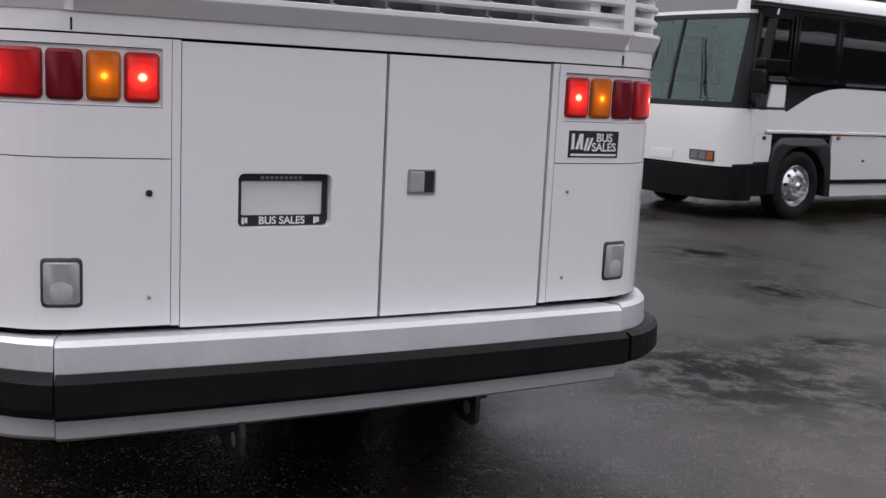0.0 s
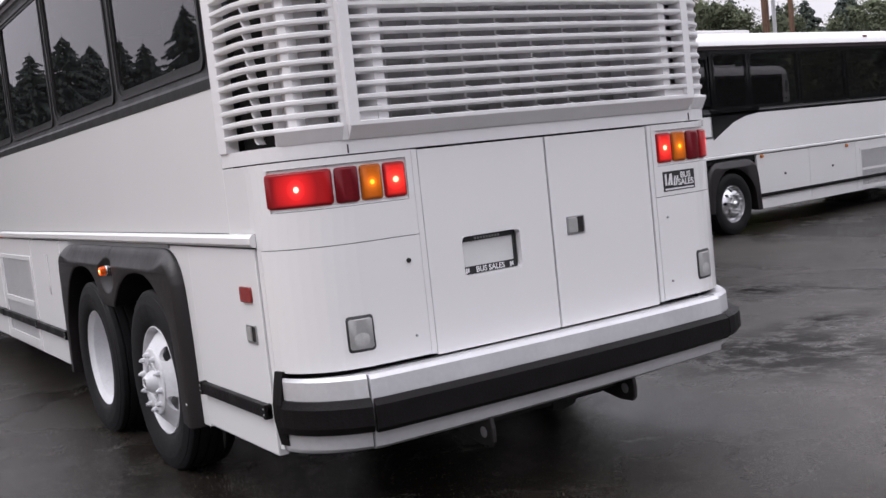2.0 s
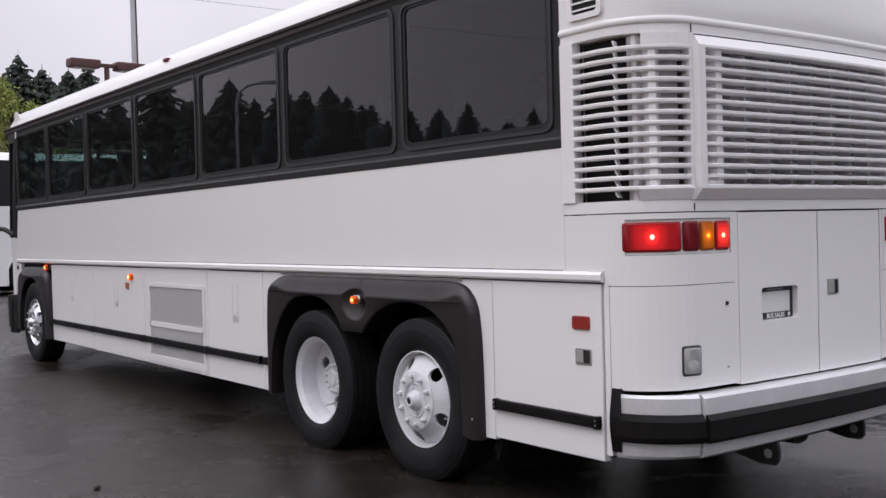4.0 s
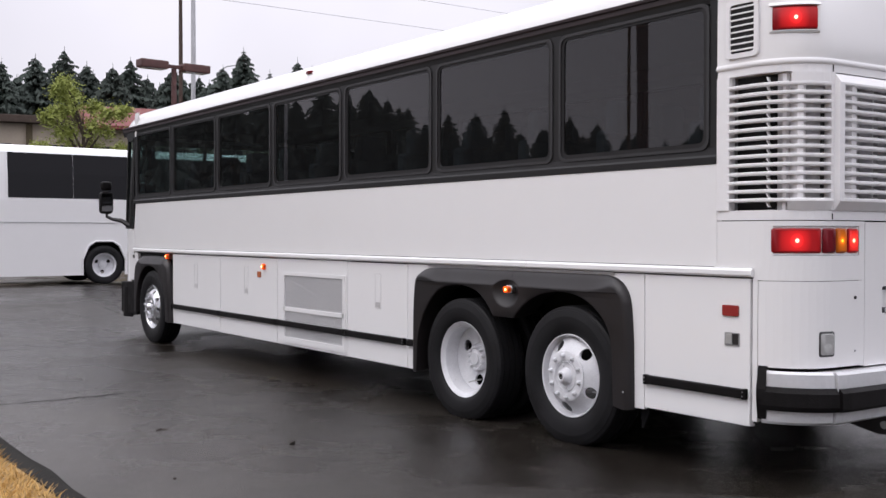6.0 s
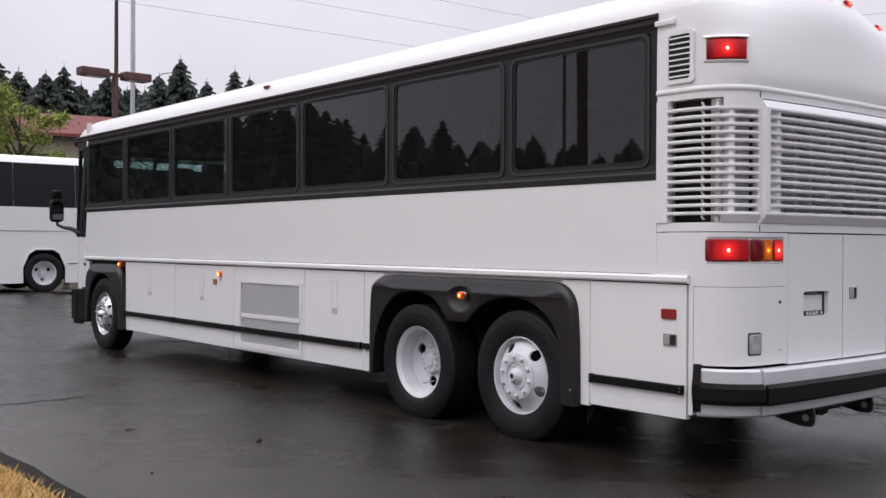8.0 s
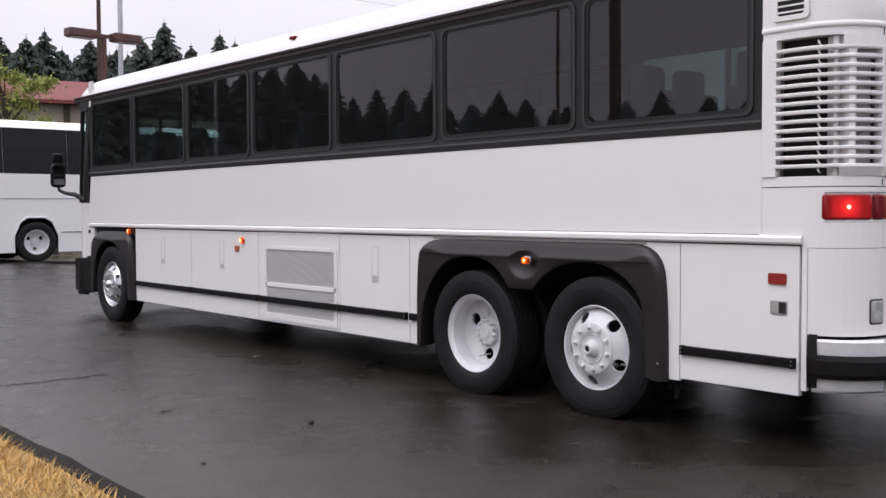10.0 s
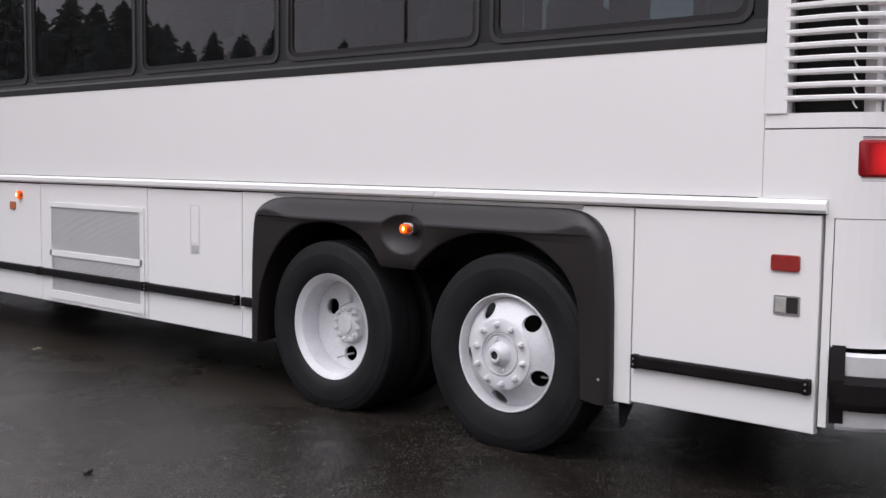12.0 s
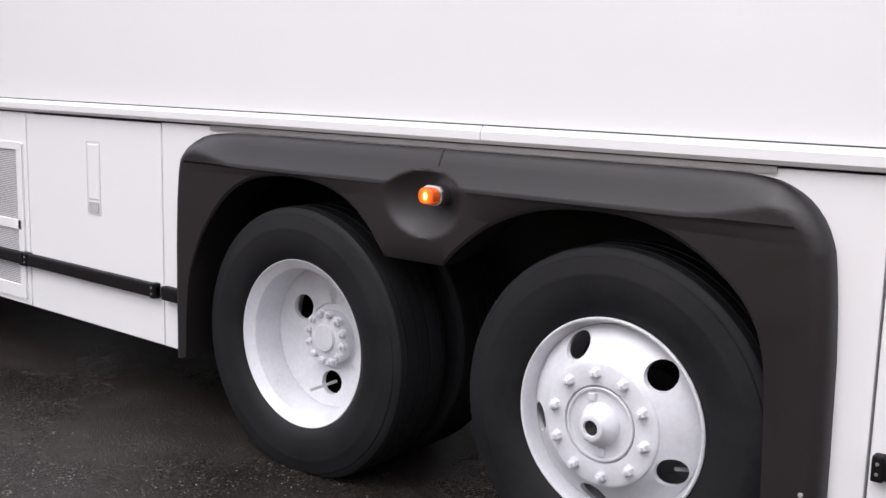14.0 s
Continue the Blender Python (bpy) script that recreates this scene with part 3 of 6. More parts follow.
def build_coach(root, lit=True, sweep=False):
    """The whole tour coach under the empty root."""
    trim = GLOSS_BLACK if sweep else BLACK_TRIM
    bays = BAYS[:-1] + [10.93] if sweep else BAYS

    def two(f):
        f(1), f(-1)

    def mx(bm, side):
        if side < 0:
            for v in bm.verts:
                v.co.x = W - v.co.x
        return bm

    def P(name, bm, material, label="", smooth=False, parent=root):
        return part(name, bm, material, parent, label, smooth)

    # dark core of the underbody, with room for the wheels
    for x0, x1, y0, y1, z0, z1 in ((0.04, W - 0.04, 0.42, 1.30, 0.40, 1.27), (0.04, W - 0.04, 4.02, 9.84, 0.36, 1.27), (0.04, W - 0.04, 11.36, 11.7, 0.40, 1.27), (0.80, 1.81, 1.302, 4.018, 0.50, 1.18), (0.80, 1.81, 9.842, 11.358, 0.50, 1.18), (0.04, W - 0.04, 1.302, 4.018, 1.19, 1.27), (0.04, W - 0.04, 9.842, 11.358, 1.19, 1.27), (0.45, W - 0.45, 0.12, 0.418, 0.47, 1.27)):
        P("underbody", boxed(x0, x1, y0, y1, z0, z1), DARK)
    for y in (1.97, 3.29, 10.64):
        P("axle", tube(bmesh.new(), [(0.30, y, 0.505), (W - 0.30, y, 0.505)], 0.085, 12), DARK)
    P("engine_sump", boxed(0.9, 1.7, 0.5, 1.2, 0.33, 0.398, 0.02), DARK)

    # interior: floor, ceiling lining, seats
    P("cabin_floor", boxed(0.05, W - 0.05, 0.5, 11.7, 1.28, 1.33), INTERIOR)
    P("ceiling_lining", boxed(0.10, W - 0.10, 0.7, 11.4, 3.12, 3.14), INTERIOR)
    P("rear_bulkhead", boxed(0.10, W - 0.10, 0.50, 0.56, 1.33, 3.12), INTERIOR)
    two(lambda s: P("parcel_shelf", mx(boxed(0.10, 0.60, 1.0, 11.0, 2.97, 3.10, 0.04), s), INTERIOR))
    seat = bmesh.new()
    for k in range(2):
        x0 = 0.12 + k * 0.48
        box(seat, x0, x0 + 0.45, 0, 0.46, 1.62, 1.76, 0.05)
        box(seat, x0, x0 + 0.45, -0.10, 0.04, 1.70, 2.30, 0.06, 3)
        box(seat, x0 + 0.08, x0 + 0.37, -0.11, 0.02, 2.26, 2.53, 0.06, 3)
    box(seat, 0.16, 1.0, 0.05, 0.4, 1.33, 1.63)
    seat_me = mesh_of("seat", seat, SEAT)
    seat2 = bmesh.new()
    seat2.from_mesh(seat_me)
    mx(seat2, -1)
    seat2_me = mesh_of("seat", seat2, SEAT)
    for k in range(11):
        for me in (seat_me, seat2_me):
            ob = new("seat", me)
            ob.parent = root
            ob.location = (0, 0.95 + 0.88 * k, 0)

    # skirt: separate doors with dark gaps between them
    def panel(name, side, y0, y1, z0, z1, x=0.0, label=""):
        return P(name, mx(prism(bmesh.new(), [(y0, z0), (y1, z0), (y1, z1), (y0, z1)], "x", 0.045, x, 0.006, 2, True), side), WHITE, label)

    def skirt(side):
        d = panel("engine_door", side, 0.367, 1.232, 0.365, 1.270, -0.004)
        frame_pts = [(1.24, 0.35), (1.36, 0.35), (1.36, 0.90), (1.43, 1.06), (1.55, 1.17), (3.74, 1.17), (3.88, 1.06), (3.95, 0.90), (3.95, 0.325), (4.125, 0.325), (4.125, 1.271), (1.24, 1.271)]
        P("skirt_panel", mx(prism(bmesh.new(), frame_pts, "x", 0.03, 0.0, 0.004, 2, True), side), WHITE)
        bay = panel("luggage_door", side, 4.133, 5.205, 0.325, 1.267)
        vent = panel("condenser_door", side, 5.213, 6.735, 0.325, 1.271)
        b2 = panel("luggage_door", side, 6.743, 8.297, 0.325, 1.267)
        b3 = panel("luggage_door", side, 8.305, 9.88, 0.33, 1.267)
        panel("skirt_panel", side, 11.26, 11.62, 0.86, 1.262)
        P("skirt_bumper_end", mx(prism(bmesh.new(), [(11.27, 0.36), (11.98, 0.36), (11.98, 0.82), (11.27, 0.85)], "x", 0.06, -0.012, 0.02, 2, True), side), BLACK_RUBBER)
        # screens of the condenser door
        fr = bmesh.new()
        frame_ring(fr, round_rect(5.245, 6.60, 0.355, 1.125, 0.01), round_rect(5.295, 6.555, 0.42, 1.09, 0.01), "x", 0.03, -0.010)
        box(fr, -0.010, 0.03, 5.27, 6.58, 0.70, 0.745)
        P("screen_frame", mx(fr, side), WHITE, parent=vent)
        for z0, z1 in ((0.42, 0.70), (0.745, 1.09)):
            sc = bmesh.new()
            box(sc, 0.004, 0.02, 5.295, 6.555, z0, z1)
            for k in range(int((z1 - z0) / 0.009)):
                z = z0 + 0.003 + k * 0.009
                box(sc, -0.0005, 0.004, 5.295, 6.555, z, z + 0.0055)
            P("mesh_screen", mx(sc, side), MESH, parent=vent)
        # lift handles
        for door, yc in ((bay, 4.64), (b2, 7.55), (b3, 9.07)):
            if sweep:
                P("door_latch", mx(boxed(-0.004, 0.02, yc - 0.03, yc + 0.03, 0.86, 0.90, 0.004), side), HOOK, parent=door)
                continue
            h = bmesh.new()
            frame_ring(h, round_rect(yc - 0.055, yc + 0.05, 0.835, 1.165, 0.008), round_rect(yc - 0.052, yc + 0.047, 0.838, 1.162, 0.008), "x", 0.01, -0.0015)
            P("handle_recess", mx(h, side), RADIATOR, parent=door)
            g = bmesh.new()
            box(g, -0.004, 0.02, yc - 0.045, yc + 0.040, 0.905, 1.155, 0.006)
            P("lift_handle", mx(g, side), WHITE, parent=door)
            P("handle_pocket", mx(prism(bmesh.new(), round_rect(yc - 0.040, yc + 0.036, 0.846, 0.895, 0.008), "x", 0.02, -0.0045), side), RADIATOR, parent=door)
        # reflector and latch of the engine door
        P("reflector", mx(prism(bmesh.new(), round_rect(0.448, 0.572, 1.033, 1.102, 0.012), "x", 0.0, -0.016, 0.004, 2, True), side), REFLECTOR, "red rectangular side reflector", parent=d)
        lt = bmesh.new()
        frame_ring(lt, round_rect(0.443, 0.555, 0.850, 0.932, 0.006), round_rect(0.450, 0.548, 0.857, 0.925, 0.006), "x", 0.0, -0.010)
        P("latch", mx(lt, side), STEEL, parent=d)
        P("latch_pocket", mx(boxed(-0.0055, 0.0, 0.450, 0.500, 0.857, 0.925), side), HOOK, parent=d)
        P("latch_paddle", mx(boxed(-0.012, 0.0, 0.500, 0.548, 0.858, 0.924, 0.004), side), LATCH_STEEL, parent=d)
        # rub rails
        for y0, y1 in ((0.380, 1.218), (3.995, 4.108), (4.150, 5.215), (5.22, 6.735), (6.745, 8.295), (8.305, 9.86)):
            r = boxed(-0.034, 0.0, y0, y1, 0.532, 0.592, 0.010, 2)
            for y in (y0, y1 - 0.03) if y1 - y0 > 0.3 else ():
                box(r, -0.039, 0.0, y, y + 0.03, 0.529, 0.595, 0.006)
            P("rub_rail", mx(r, side), BLACK_RUBBER)
            if y1 - y0 > 0.3 and y0 < 5:
                for y in (y0 + 0.015, y1 - 0.015):
                    for z in (0.550, 0.576):
                        P("rub_rail_screw", mx(lathe(bmesh.new(), [(0.005, -0.038), (0.004, -0.042), (0, -0.042)], 8, (0, y, z)), side), STEEL)
        # fenders
        part("wheel_arch", fender_bm(ARCH_OUT, ARCH_IN, side, (2.652, 1.088, 0.172, 0.132)), FENDER, root, "charcoal moulded double wheel arch", True, 30)
        front_out = [(9.86, 0.335), (9.90, 0.80), (9.94, 1.04), (9.99, 1.14), (10.08, 1.20), (10.20, 1.225), (10.95, 1.225), (11.10, 1.20), (11.20, 1.13), (11.26, 1.02), (11.285, 0.80), (11.285, 0.40)]
        front_in = [(11.19, 0.40), (11.16, 0.66), (11.08, 0.86), (10.94, 1.01), (10.75, 1.085), (10.55, 1.085), (10.34, 1.01), (10.16, 0.86), (10.05, 0.66), (10.02, 0.335)]
        P("wheel_arch", fender_bm(front_out, front_in, side), FENDER, "charcoal moulded front wheel arch", True)
        # marker lamp in the dish between the wheels
        P("arch_seam", mx(prism(bmesh.new(), [(0.0, 1.2545), (-0.0090, 1.2545), (-0.0190, 1.2440), (-0.0310, 1.2185), (-0.0380, 1.202), (0.0, 1.202)], "y", 2.606, 2.611), side), SEAM)
        P("marker_lamp_base", mx(prism(bmesh.new(), round_rect(2.556, 2.646, 1.076, 1.144, 0.03), "x", -0.01, -0.078, 0.008, 2, True), side), CHROME)
        P("marker_lamp", mx(prism(bmesh.new(), round_rect(2.568, 2.636, 1.083, 1.137, 0.026), "x", -0.07, -0.108, 0.012, 3, True), side), LIT_MARKER if lit else LENS_AMBER_OFF, "lit amber marker lamp" if lit else "amber marker lamp", True)
        P("wheel_well", mx(boxed(0.76, 0.79, 1.30, 4.02, 0.40, 1.2), side), DARK)
        P("mud_flap", mx(prism(bmesh.new(), [(1.36, 0.5), (1.24, 0.5), (1.283, 0.31), (1.33, 0.205), (1.348, 0.195)], "x", 0.105, 0.095), side), TYRE)
        P("arch_screw", mx(lathe(bmesh.new(), [(0.007, -0.064), (0.006, -0.069), (0, -0.070)], 10, (0, 1.372, 0.457)), side), LATCH_STEEL)
        # amber markers and small squares along the rail
        for y, z in ((7.06, 1.215), (9.75, 1.232)) if sweep else ((7.06, 1.170), (10.05, 1.232)):
            mk = lathe(bmesh.new(), [(0.034, 0.0), (0.036, -0.016), (0.030, -0.030), (0.016, -0.038), (0, -0.040)], 20, (0, y, z))
            P("side_marker", mx(mk, side), LIT_MARKER if lit else LENS_AMBER_OFF, smooth=True)
        if not sweep:
            P("amber_reflector", mx(boxed(-0.012, 0.0, 7.15, 7.235, 1.045, 1.11, 0.004), side), REFL_AMBER)
        P("side_socket", mx(boxed(-0.010, 0.0, 11.39, 11.46, 1.185, 1.235, 0.006), side), HOOK)
    two(skirt)

    # side walls, rail, window band
    def upper(side):
        wall = prism(bmesh.new(), [(0.6275, 1.30), (11.42, 1.30), (11.42, 1.60), (11.36, 1.985), (0.6275, 1.985)], "x", 0.05, 0.0, 0.006, 2, True)
        P("side_wall", mx(wall, side), WHITE)
        P("driver_wall", mx(boxed(0.0, 0.05, 11.425, 11.72, 1.265, 1.61), side), WHITE)
        for y0, y1 in ((0.345, 2.452), (2.456, 11.40)):
            rail = prism(bmesh.new(), [(0.0, 1.335), (-0.016, 1.332), (-0.027, 1.318), (-0.027, 1.292), (-0.018, 1.280), (0.0, 1.277)], "y", y0, y1)
            P("body_rail", mx(rail, side), WHITE, smooth=False)
            P("rail_seam", mx(boxed(-0.0015, 0.004, y0 + (0.3 if y0 < 1 else 0.0), y1, 1.3352, 1.3385), side), GASKET)
        P("drip_lip", mx(boxed(-0.008, 0.01, 1.52, 3.80, 1.257, 1.275), side), STEEL)
        sill = prism(bmesh.new(), [(0.05, 1.985), (-0.004, 1.985), (-0.004, 2.03), (0.004, 2.045), (0.012, 2.105), (0.05, 2.105)], "y", 0.635, 11.43)
        P("window_sill", mx(sill, side), trim)
        head = prism(bmesh.new(), [(0.06, 3.005), (0.012, 3.005), (0.004, 3.05), (-0.002, 3.066), (0.06, 3.066)], "y", 0.62, 11.9)
        P("window_head", mx(head, side), trim)
        gutter = prism(bmesh.new(), [(0.06, 3.066), (-0.004, 3.066), (-0.004, 3.10), (-0.018, 3.105), (-0.020, 3.125), (0.0, 3.135), (0.06, 3.135)], "y", 0.62, 11.9)
        P("gutter", mx(gutter, side), GUTTER, "brown-black gutter strip under the roof edge")
        for i, y in enumerate(bays):
            w = 0.055 if 0 < i < len(bays) - 1 else 0.035
            P("window_pillar", mx(boxed(0.008, 0.06, y - w, y + w, 2.09, 3.02), side), trim)
        for y0, y1 in zip(bays, bays[1:]):
            a, b = y0 + 0.035, y1 - 0.035
            wf = bmesh.new()
            frame_ring(wf, round_rect(a, b, 2.075, 3.015, 0.07, 5), round_rect(a + 0.022, b - 0.022, 2.097, 2.993, 0.06, 5), "x", 0.03, -0.001)
            win = P("window", mx(wf, side), GLOSS_BLACK if sweep else GASKET)
            fr = bmesh.new()
            frame_ring(fr, round_rect(a + 0.022, b - 0.022, 2.097, 2.993, 0.06, 5), round_rect(a + 0.05, b - 0.05, 2.125, 2.975, 0.045, 5), "x", 0.03, 0.008)
            P("sash", mx(fr, side), trim, parent=win)
            glazed(P("pane", mx(prism(bmesh.new(), round_rect(a + 0.048, b - 0.048, 2.123, 2.977, 0.045, 5), "x", 0.022, 0.016), side), GLASS_DARK if sweep else GLASS, "smoked tinted glass", parent=win), (-side, 0, 0))
        # the driver's window
        dw, ya = bmesh.new(), 11.02 if sweep else 11.44
        frame_ring(dw, [(ya, 1.62), (11.80, 1.62), (11.76, 2.2), (11.70, 2.96), (ya, 2.96)], [(ya + 0.035, 1.66), (11.765, 1.66), (11.725, 2.2), (11.67, 2.92), (ya + 0.035, 2.92)], "x", 0.05, 0.0)
        win = P("driver_window", mx(dw, side), trim)
        glazed(P("pane", mx(prism(bmesh.new(), [(ya + 0.035, 1.66), (11.765, 1.66), (11.725, 2.2), (11.67, 2.92), (ya + 0.035, 2.92)], "x", 0.03, 0.022), side), GLASS if sweep else GLASS_GREEN, parent=win), (-side, 0, 0))
        if sweep:
            P("door_bar", mx(boxed(-0.004, 0.045, 11.03, 11.74, 2.15, 2.34, 0.01), side), GLOSS_BLACK, parent=win)
        P("band_top", mx(boxed(0.005, 0.05, bays[-1] + 0.04, 11.74, 2.962, 3.06), side), trim)
        if sweep:
            sw = [(11.02, 1.60), (11.0, 1.60), (10.75, 1.72), (10.45, 1.86), (10.1, 1.95), (9.7, 1.99), (9.7, 2.08), (11.02, 2.08)]
            P("sweep_panel", mx(prism(bmesh.new(), sw, "x", 0.0, -0.004), side), GLOSS_BLACK)
        # roof markers
        for y in (6.06, 0.8 + 10.6):
            P("roof_marker", mx(boxed(0.016, 0.075, y - 0.05, y + 0.05, 3.236, 3.268, 0.010, 2), side), LENS_RED if y < 10 else LENS_AMBER_OFF, "red roof marker")
    two(upper)

    # roof
    roof = bmesh.new()
    half = ROOF + [(W - x, z) for x, z in reversed(ROOF[:-1])]
    rows = [[roof.verts.new((x, y, z)) for x, z in half] for y in (1.80, 6.0, 11.45)]
    nose = []
    for b, drop in ((0.08, 0.006), (0.17, 0.025), (0.25, 0.06), (0.31, 0.12)):
        nose.append([roof.verts.new((x + (0.012 if x < 0.3 else -0.012 if x > W - 0.3 else 0) * b * 8, 11.45 + b * (1 + 0.15 * math.sin(math.pi * x / W)), 3.13 + (z - 3.13) * (1 - drop / 0.315))) for x, z in half])
    rows += nose
    for p, q in zip(rows, rows[1:]):
        for i in range(len(half) - 1):
            roof.faces.new((p[i], p[i + 1], q[i + 1], q[i]))
    P("roof", roof, WHITE, smooth=True)
    if sweep:
        for y0, y1 in ((2.2, 3.3), (9.2, 10.75)):
            P("roof_hatch", boxed(0.42, W - 0.42, y0, y1, 3.36, 3.452, 0.02), WHITE_FLAT)
    # tail cap above the grille
    def fuller(s):
        """1 at the tail's middle, 0 at its corners, where the cap falls away sooner."""
        return max(0.0, 1 - (abs(s) / FLAT) ** 2)
    cap_rows = [(2.575, 0.0, 0.012, 0.012), (2.62, 0.0, 0.002, 0.002), (2.75, 0.0, 0.008, 0.004), (2.9, 0.0, 0.03, 0.012), (3.02, 0.003, 0.06, 0.02), (3.13, 0.0, 0.10, 0.03)]
    cap = bmesh.new()
    ss = samples(-at_y(0.63), at_y(0.63), 0.045)
    rows = []
    for z, a, b, c in cap_rows:
        row = []
        for s in ss:
            x, y, nx, ny = tail_point(s)
            w = fuller(s)
            row.append(cap.verts.new((x - nx * a, y - ny * (b + (c - b) * w), z)))
        rows.append(row)
    for p, q in zip(rows, rows[1:]):
        for i in range(len(ss) - 1):
            cap.faces.new((p[i], p[i + 1], q[i + 1], q[i]))
    dome = [(3.13, 0.0, 0.10, 3.13, 0.03), (3.18, 0.012, 0.135, 3.20, 0.048), (3.25, 0.045, 0.20, 3.29, 0.082), (3.315, 0.11, 0.29, 3.36, 0.132), (3.37, 0.24, 0.42, 3.41, 0.22), (3.415, 0.55, 0.70, 3.445, 0.40), (3.44, 1.0, 1.05, 3.462, 0.80)]
    ss2 = [-at_y(1.80), -at_y(1.2)] + samples(-at_y(0.63), at_y(0.63), 0.045) + [at_y(1.2), at_y(1.80)]
    rows = []
    for z, a, b, zc, c in dome:
        rows.append([])
        for s in ss2:
            x, y, nx, ny = tail_point(s)
            w = fuller(s)
            rows[-1].append(cap.verts.new((x - nx * a, min(1.80, y - ny * (b + (c - b) * w)), z + (zc - z) * w)))
    for p, q in zip(rows, rows[1:]):
        for i in range(len(ss2) - 1):
            cap.faces.new((p[i], p[i + 1], q[i + 1], q[i]))
    top = [cap.verts.new((MID, 1.80, 3.445))]
    for i in range(len(ss2) - 1):
        cap.faces.new((rows[-1][i], rows[-1][i + 1], top[0]))
    bmesh.ops.remove_doubles(cap, verts=cap.verts, dist=0.0006)
    P("tail_cap", cap, WHITE, smooth=True)
    P("cap_lip", profile_strip(bmesh.new(), -at_y(0.63), at_y(0.63), [(-0.02, 2.562), (0.005, 2.562), (0.010, 2.570), (0.010, 2.584), (0.002, 2.596), (-0.02, 2.600)]), WHITE_FLAT, smooth=True)
    two(lambda s: P("gutter_end", mx(boxed(-0.02, 0.03, 0.47, 0.64, 3.035, 3.075, 0.01), s), WHITE))

    # cap fittings: upper lamps, side vents, clearance lamps
    def cap_fit(side):
        v = bmesh.new()
        frame_ring(v, round_rect(0.315, 0.555, 2.625, 2.985, 0.03), round_rect(0.345, 0.525, 2.655, 2.955, 0.02), "x", 0.03, -0.014)
        vent = P("side_vent", mx(v, side), WHITE_FLAT)
        P("vent_backing", mx(boxed(0.025, 0.03, 0.335, 0.535, 2.645, 2.965), side), DARK, parent=vent)
        P("vent_backing", mx(boxed(-0.003, 0.0, 0.345, 0.525, 2.655, 2.955), side), SEAM, parent=vent)
        for k in range(8):
            z = 2.672 + k * 0.037
            P("vent_slat", mx(prism(bmesh.new(), [(-0.004, z), (-0.012, z - 0.002), (-0.012, z + 0.006), (-0.004, z + 0.010)], "y", 0.345, 0.525), side), WHITE_FLAT, parent=vent)
        s0, s1 = FLAT + 0.165, FLAT + 0.42
        lens = bmesh.new()
        profile_strip(lens, side * s0, side * s1, [(-0.03, 2.763), (0.006, 2.766), (0.014, 2.78), (0.012, 2.885), (0.0, 2.902), (-0.03, 2.905)], 0.02)
        lamp = P("upper_tail_lamp", lens, (LIT_RED if side > 0 else LIT_RED_MIRRORED) if lit else LENS_RED, "lit red upper tail lamp" if lit else "", True)
        P("lamp_hood", profile_strip(bmesh.new(), side * (s0 - 0.022), side * (s1 + 0.022), [(-0.04, 2.907), (0.013, 2.907), (0.014, 2.912), (0.0, 2.926), (-0.04, 2.93)], 0.02), WHITE, parent=lamp)
        P("lamp_bezel", profile_strip(bmesh.new(), side * (s0 - 0.02), side * (s1 + 0.02), [(-0.04, 2.742), (0.0, 2.744), (0.008, 2.757), (0.008, 2.761), (-0.04, 2.761)], 0.02), WHITE, parent=lamp)
        for sa, sb in ((s0 - 0.02, s0 - 0.003), (s1 + 0.003, s1 + 0.02)):
            P("lamp_bezel", strip(bmesh.new(), side * sa, side * sb, 2.761, 2.907, -0.04, 0.007), WHITE, parent=lamp)
        for xl, yl, zl, turn in ((0.085, 0.295, 3.232, -58), (0.40, 0.215, 3.268, -9), (1.015, 0.125, 3.352, -3)):
            clearance(xl if side > 0 else W - xl, yl, zl, turn * side)

    def clearance(xl, yl, zl, turn):
        c = boxed(-0.046, 0.046, -0.020, 0.03, -0.019, 0.019, 0.012, 2)
        c.transform(Matrix.Translation((xl, yl, zl)) @ Matrix.Rotation(radians(turn), 4, "Z") @ Matrix.Rotation(radians(-38), 4, "X"))
        P("clearance_lamp", c, LIT_RED_SMALL if lit else LENS_RED, "small red clearance lamp", True)
    two(cap_fit)
    clearance(MID, 0.122, 3.350, 0)

    # grille: backing, frames, slats
    P("grille_backing", strip(bmesh.new(), -at_y(0.56), at_y(0.56), 1.66, 2.56, -0.13, -0.09), RADIATOR)
    P("grille_top_rail", strip(bmesh.new(), -at_y(0.625), at_y(0.625), 2.515, 2.562, -0.05, 0.0), WHITE_FLAT)
    P("grille_bottom_rail", strip(bmesh.new(), -at_y(0.625), at_y(0.625), 1.628, 1.688, -0.05, 0.0), WHITE_FLAT)
    g0, g1 = at_x(2.25), at_x(0.36)
    main = bmesh.new()
    profile_strip(main, at_x(2.285), at_x(0.325), [(-0.03, 1.686), (0.008, 1.686), (0.048, 1.738), (0.05, 1.742), (0.05, 1.756), (0.04, 1.760), (-0.03, 1.760)])
    profile_strip(main, at_x(2.285), at_x(0.325), [(-0.03, 2.436), (0.04, 2.436), (0.05, 2.440), (0.05, 2.452), (0.012, 2.504), (-0.03, 2.515)])
    for sa, sb in ((at_x(0.365), at_x(0.322)), (at_x(2.288), at_x(2.245))):
        profile_strip(main, sa, sb, [(-0.03, 1.745), (0.05, 1.745), (0.05, 2.450), (-0.03, 2.450)])
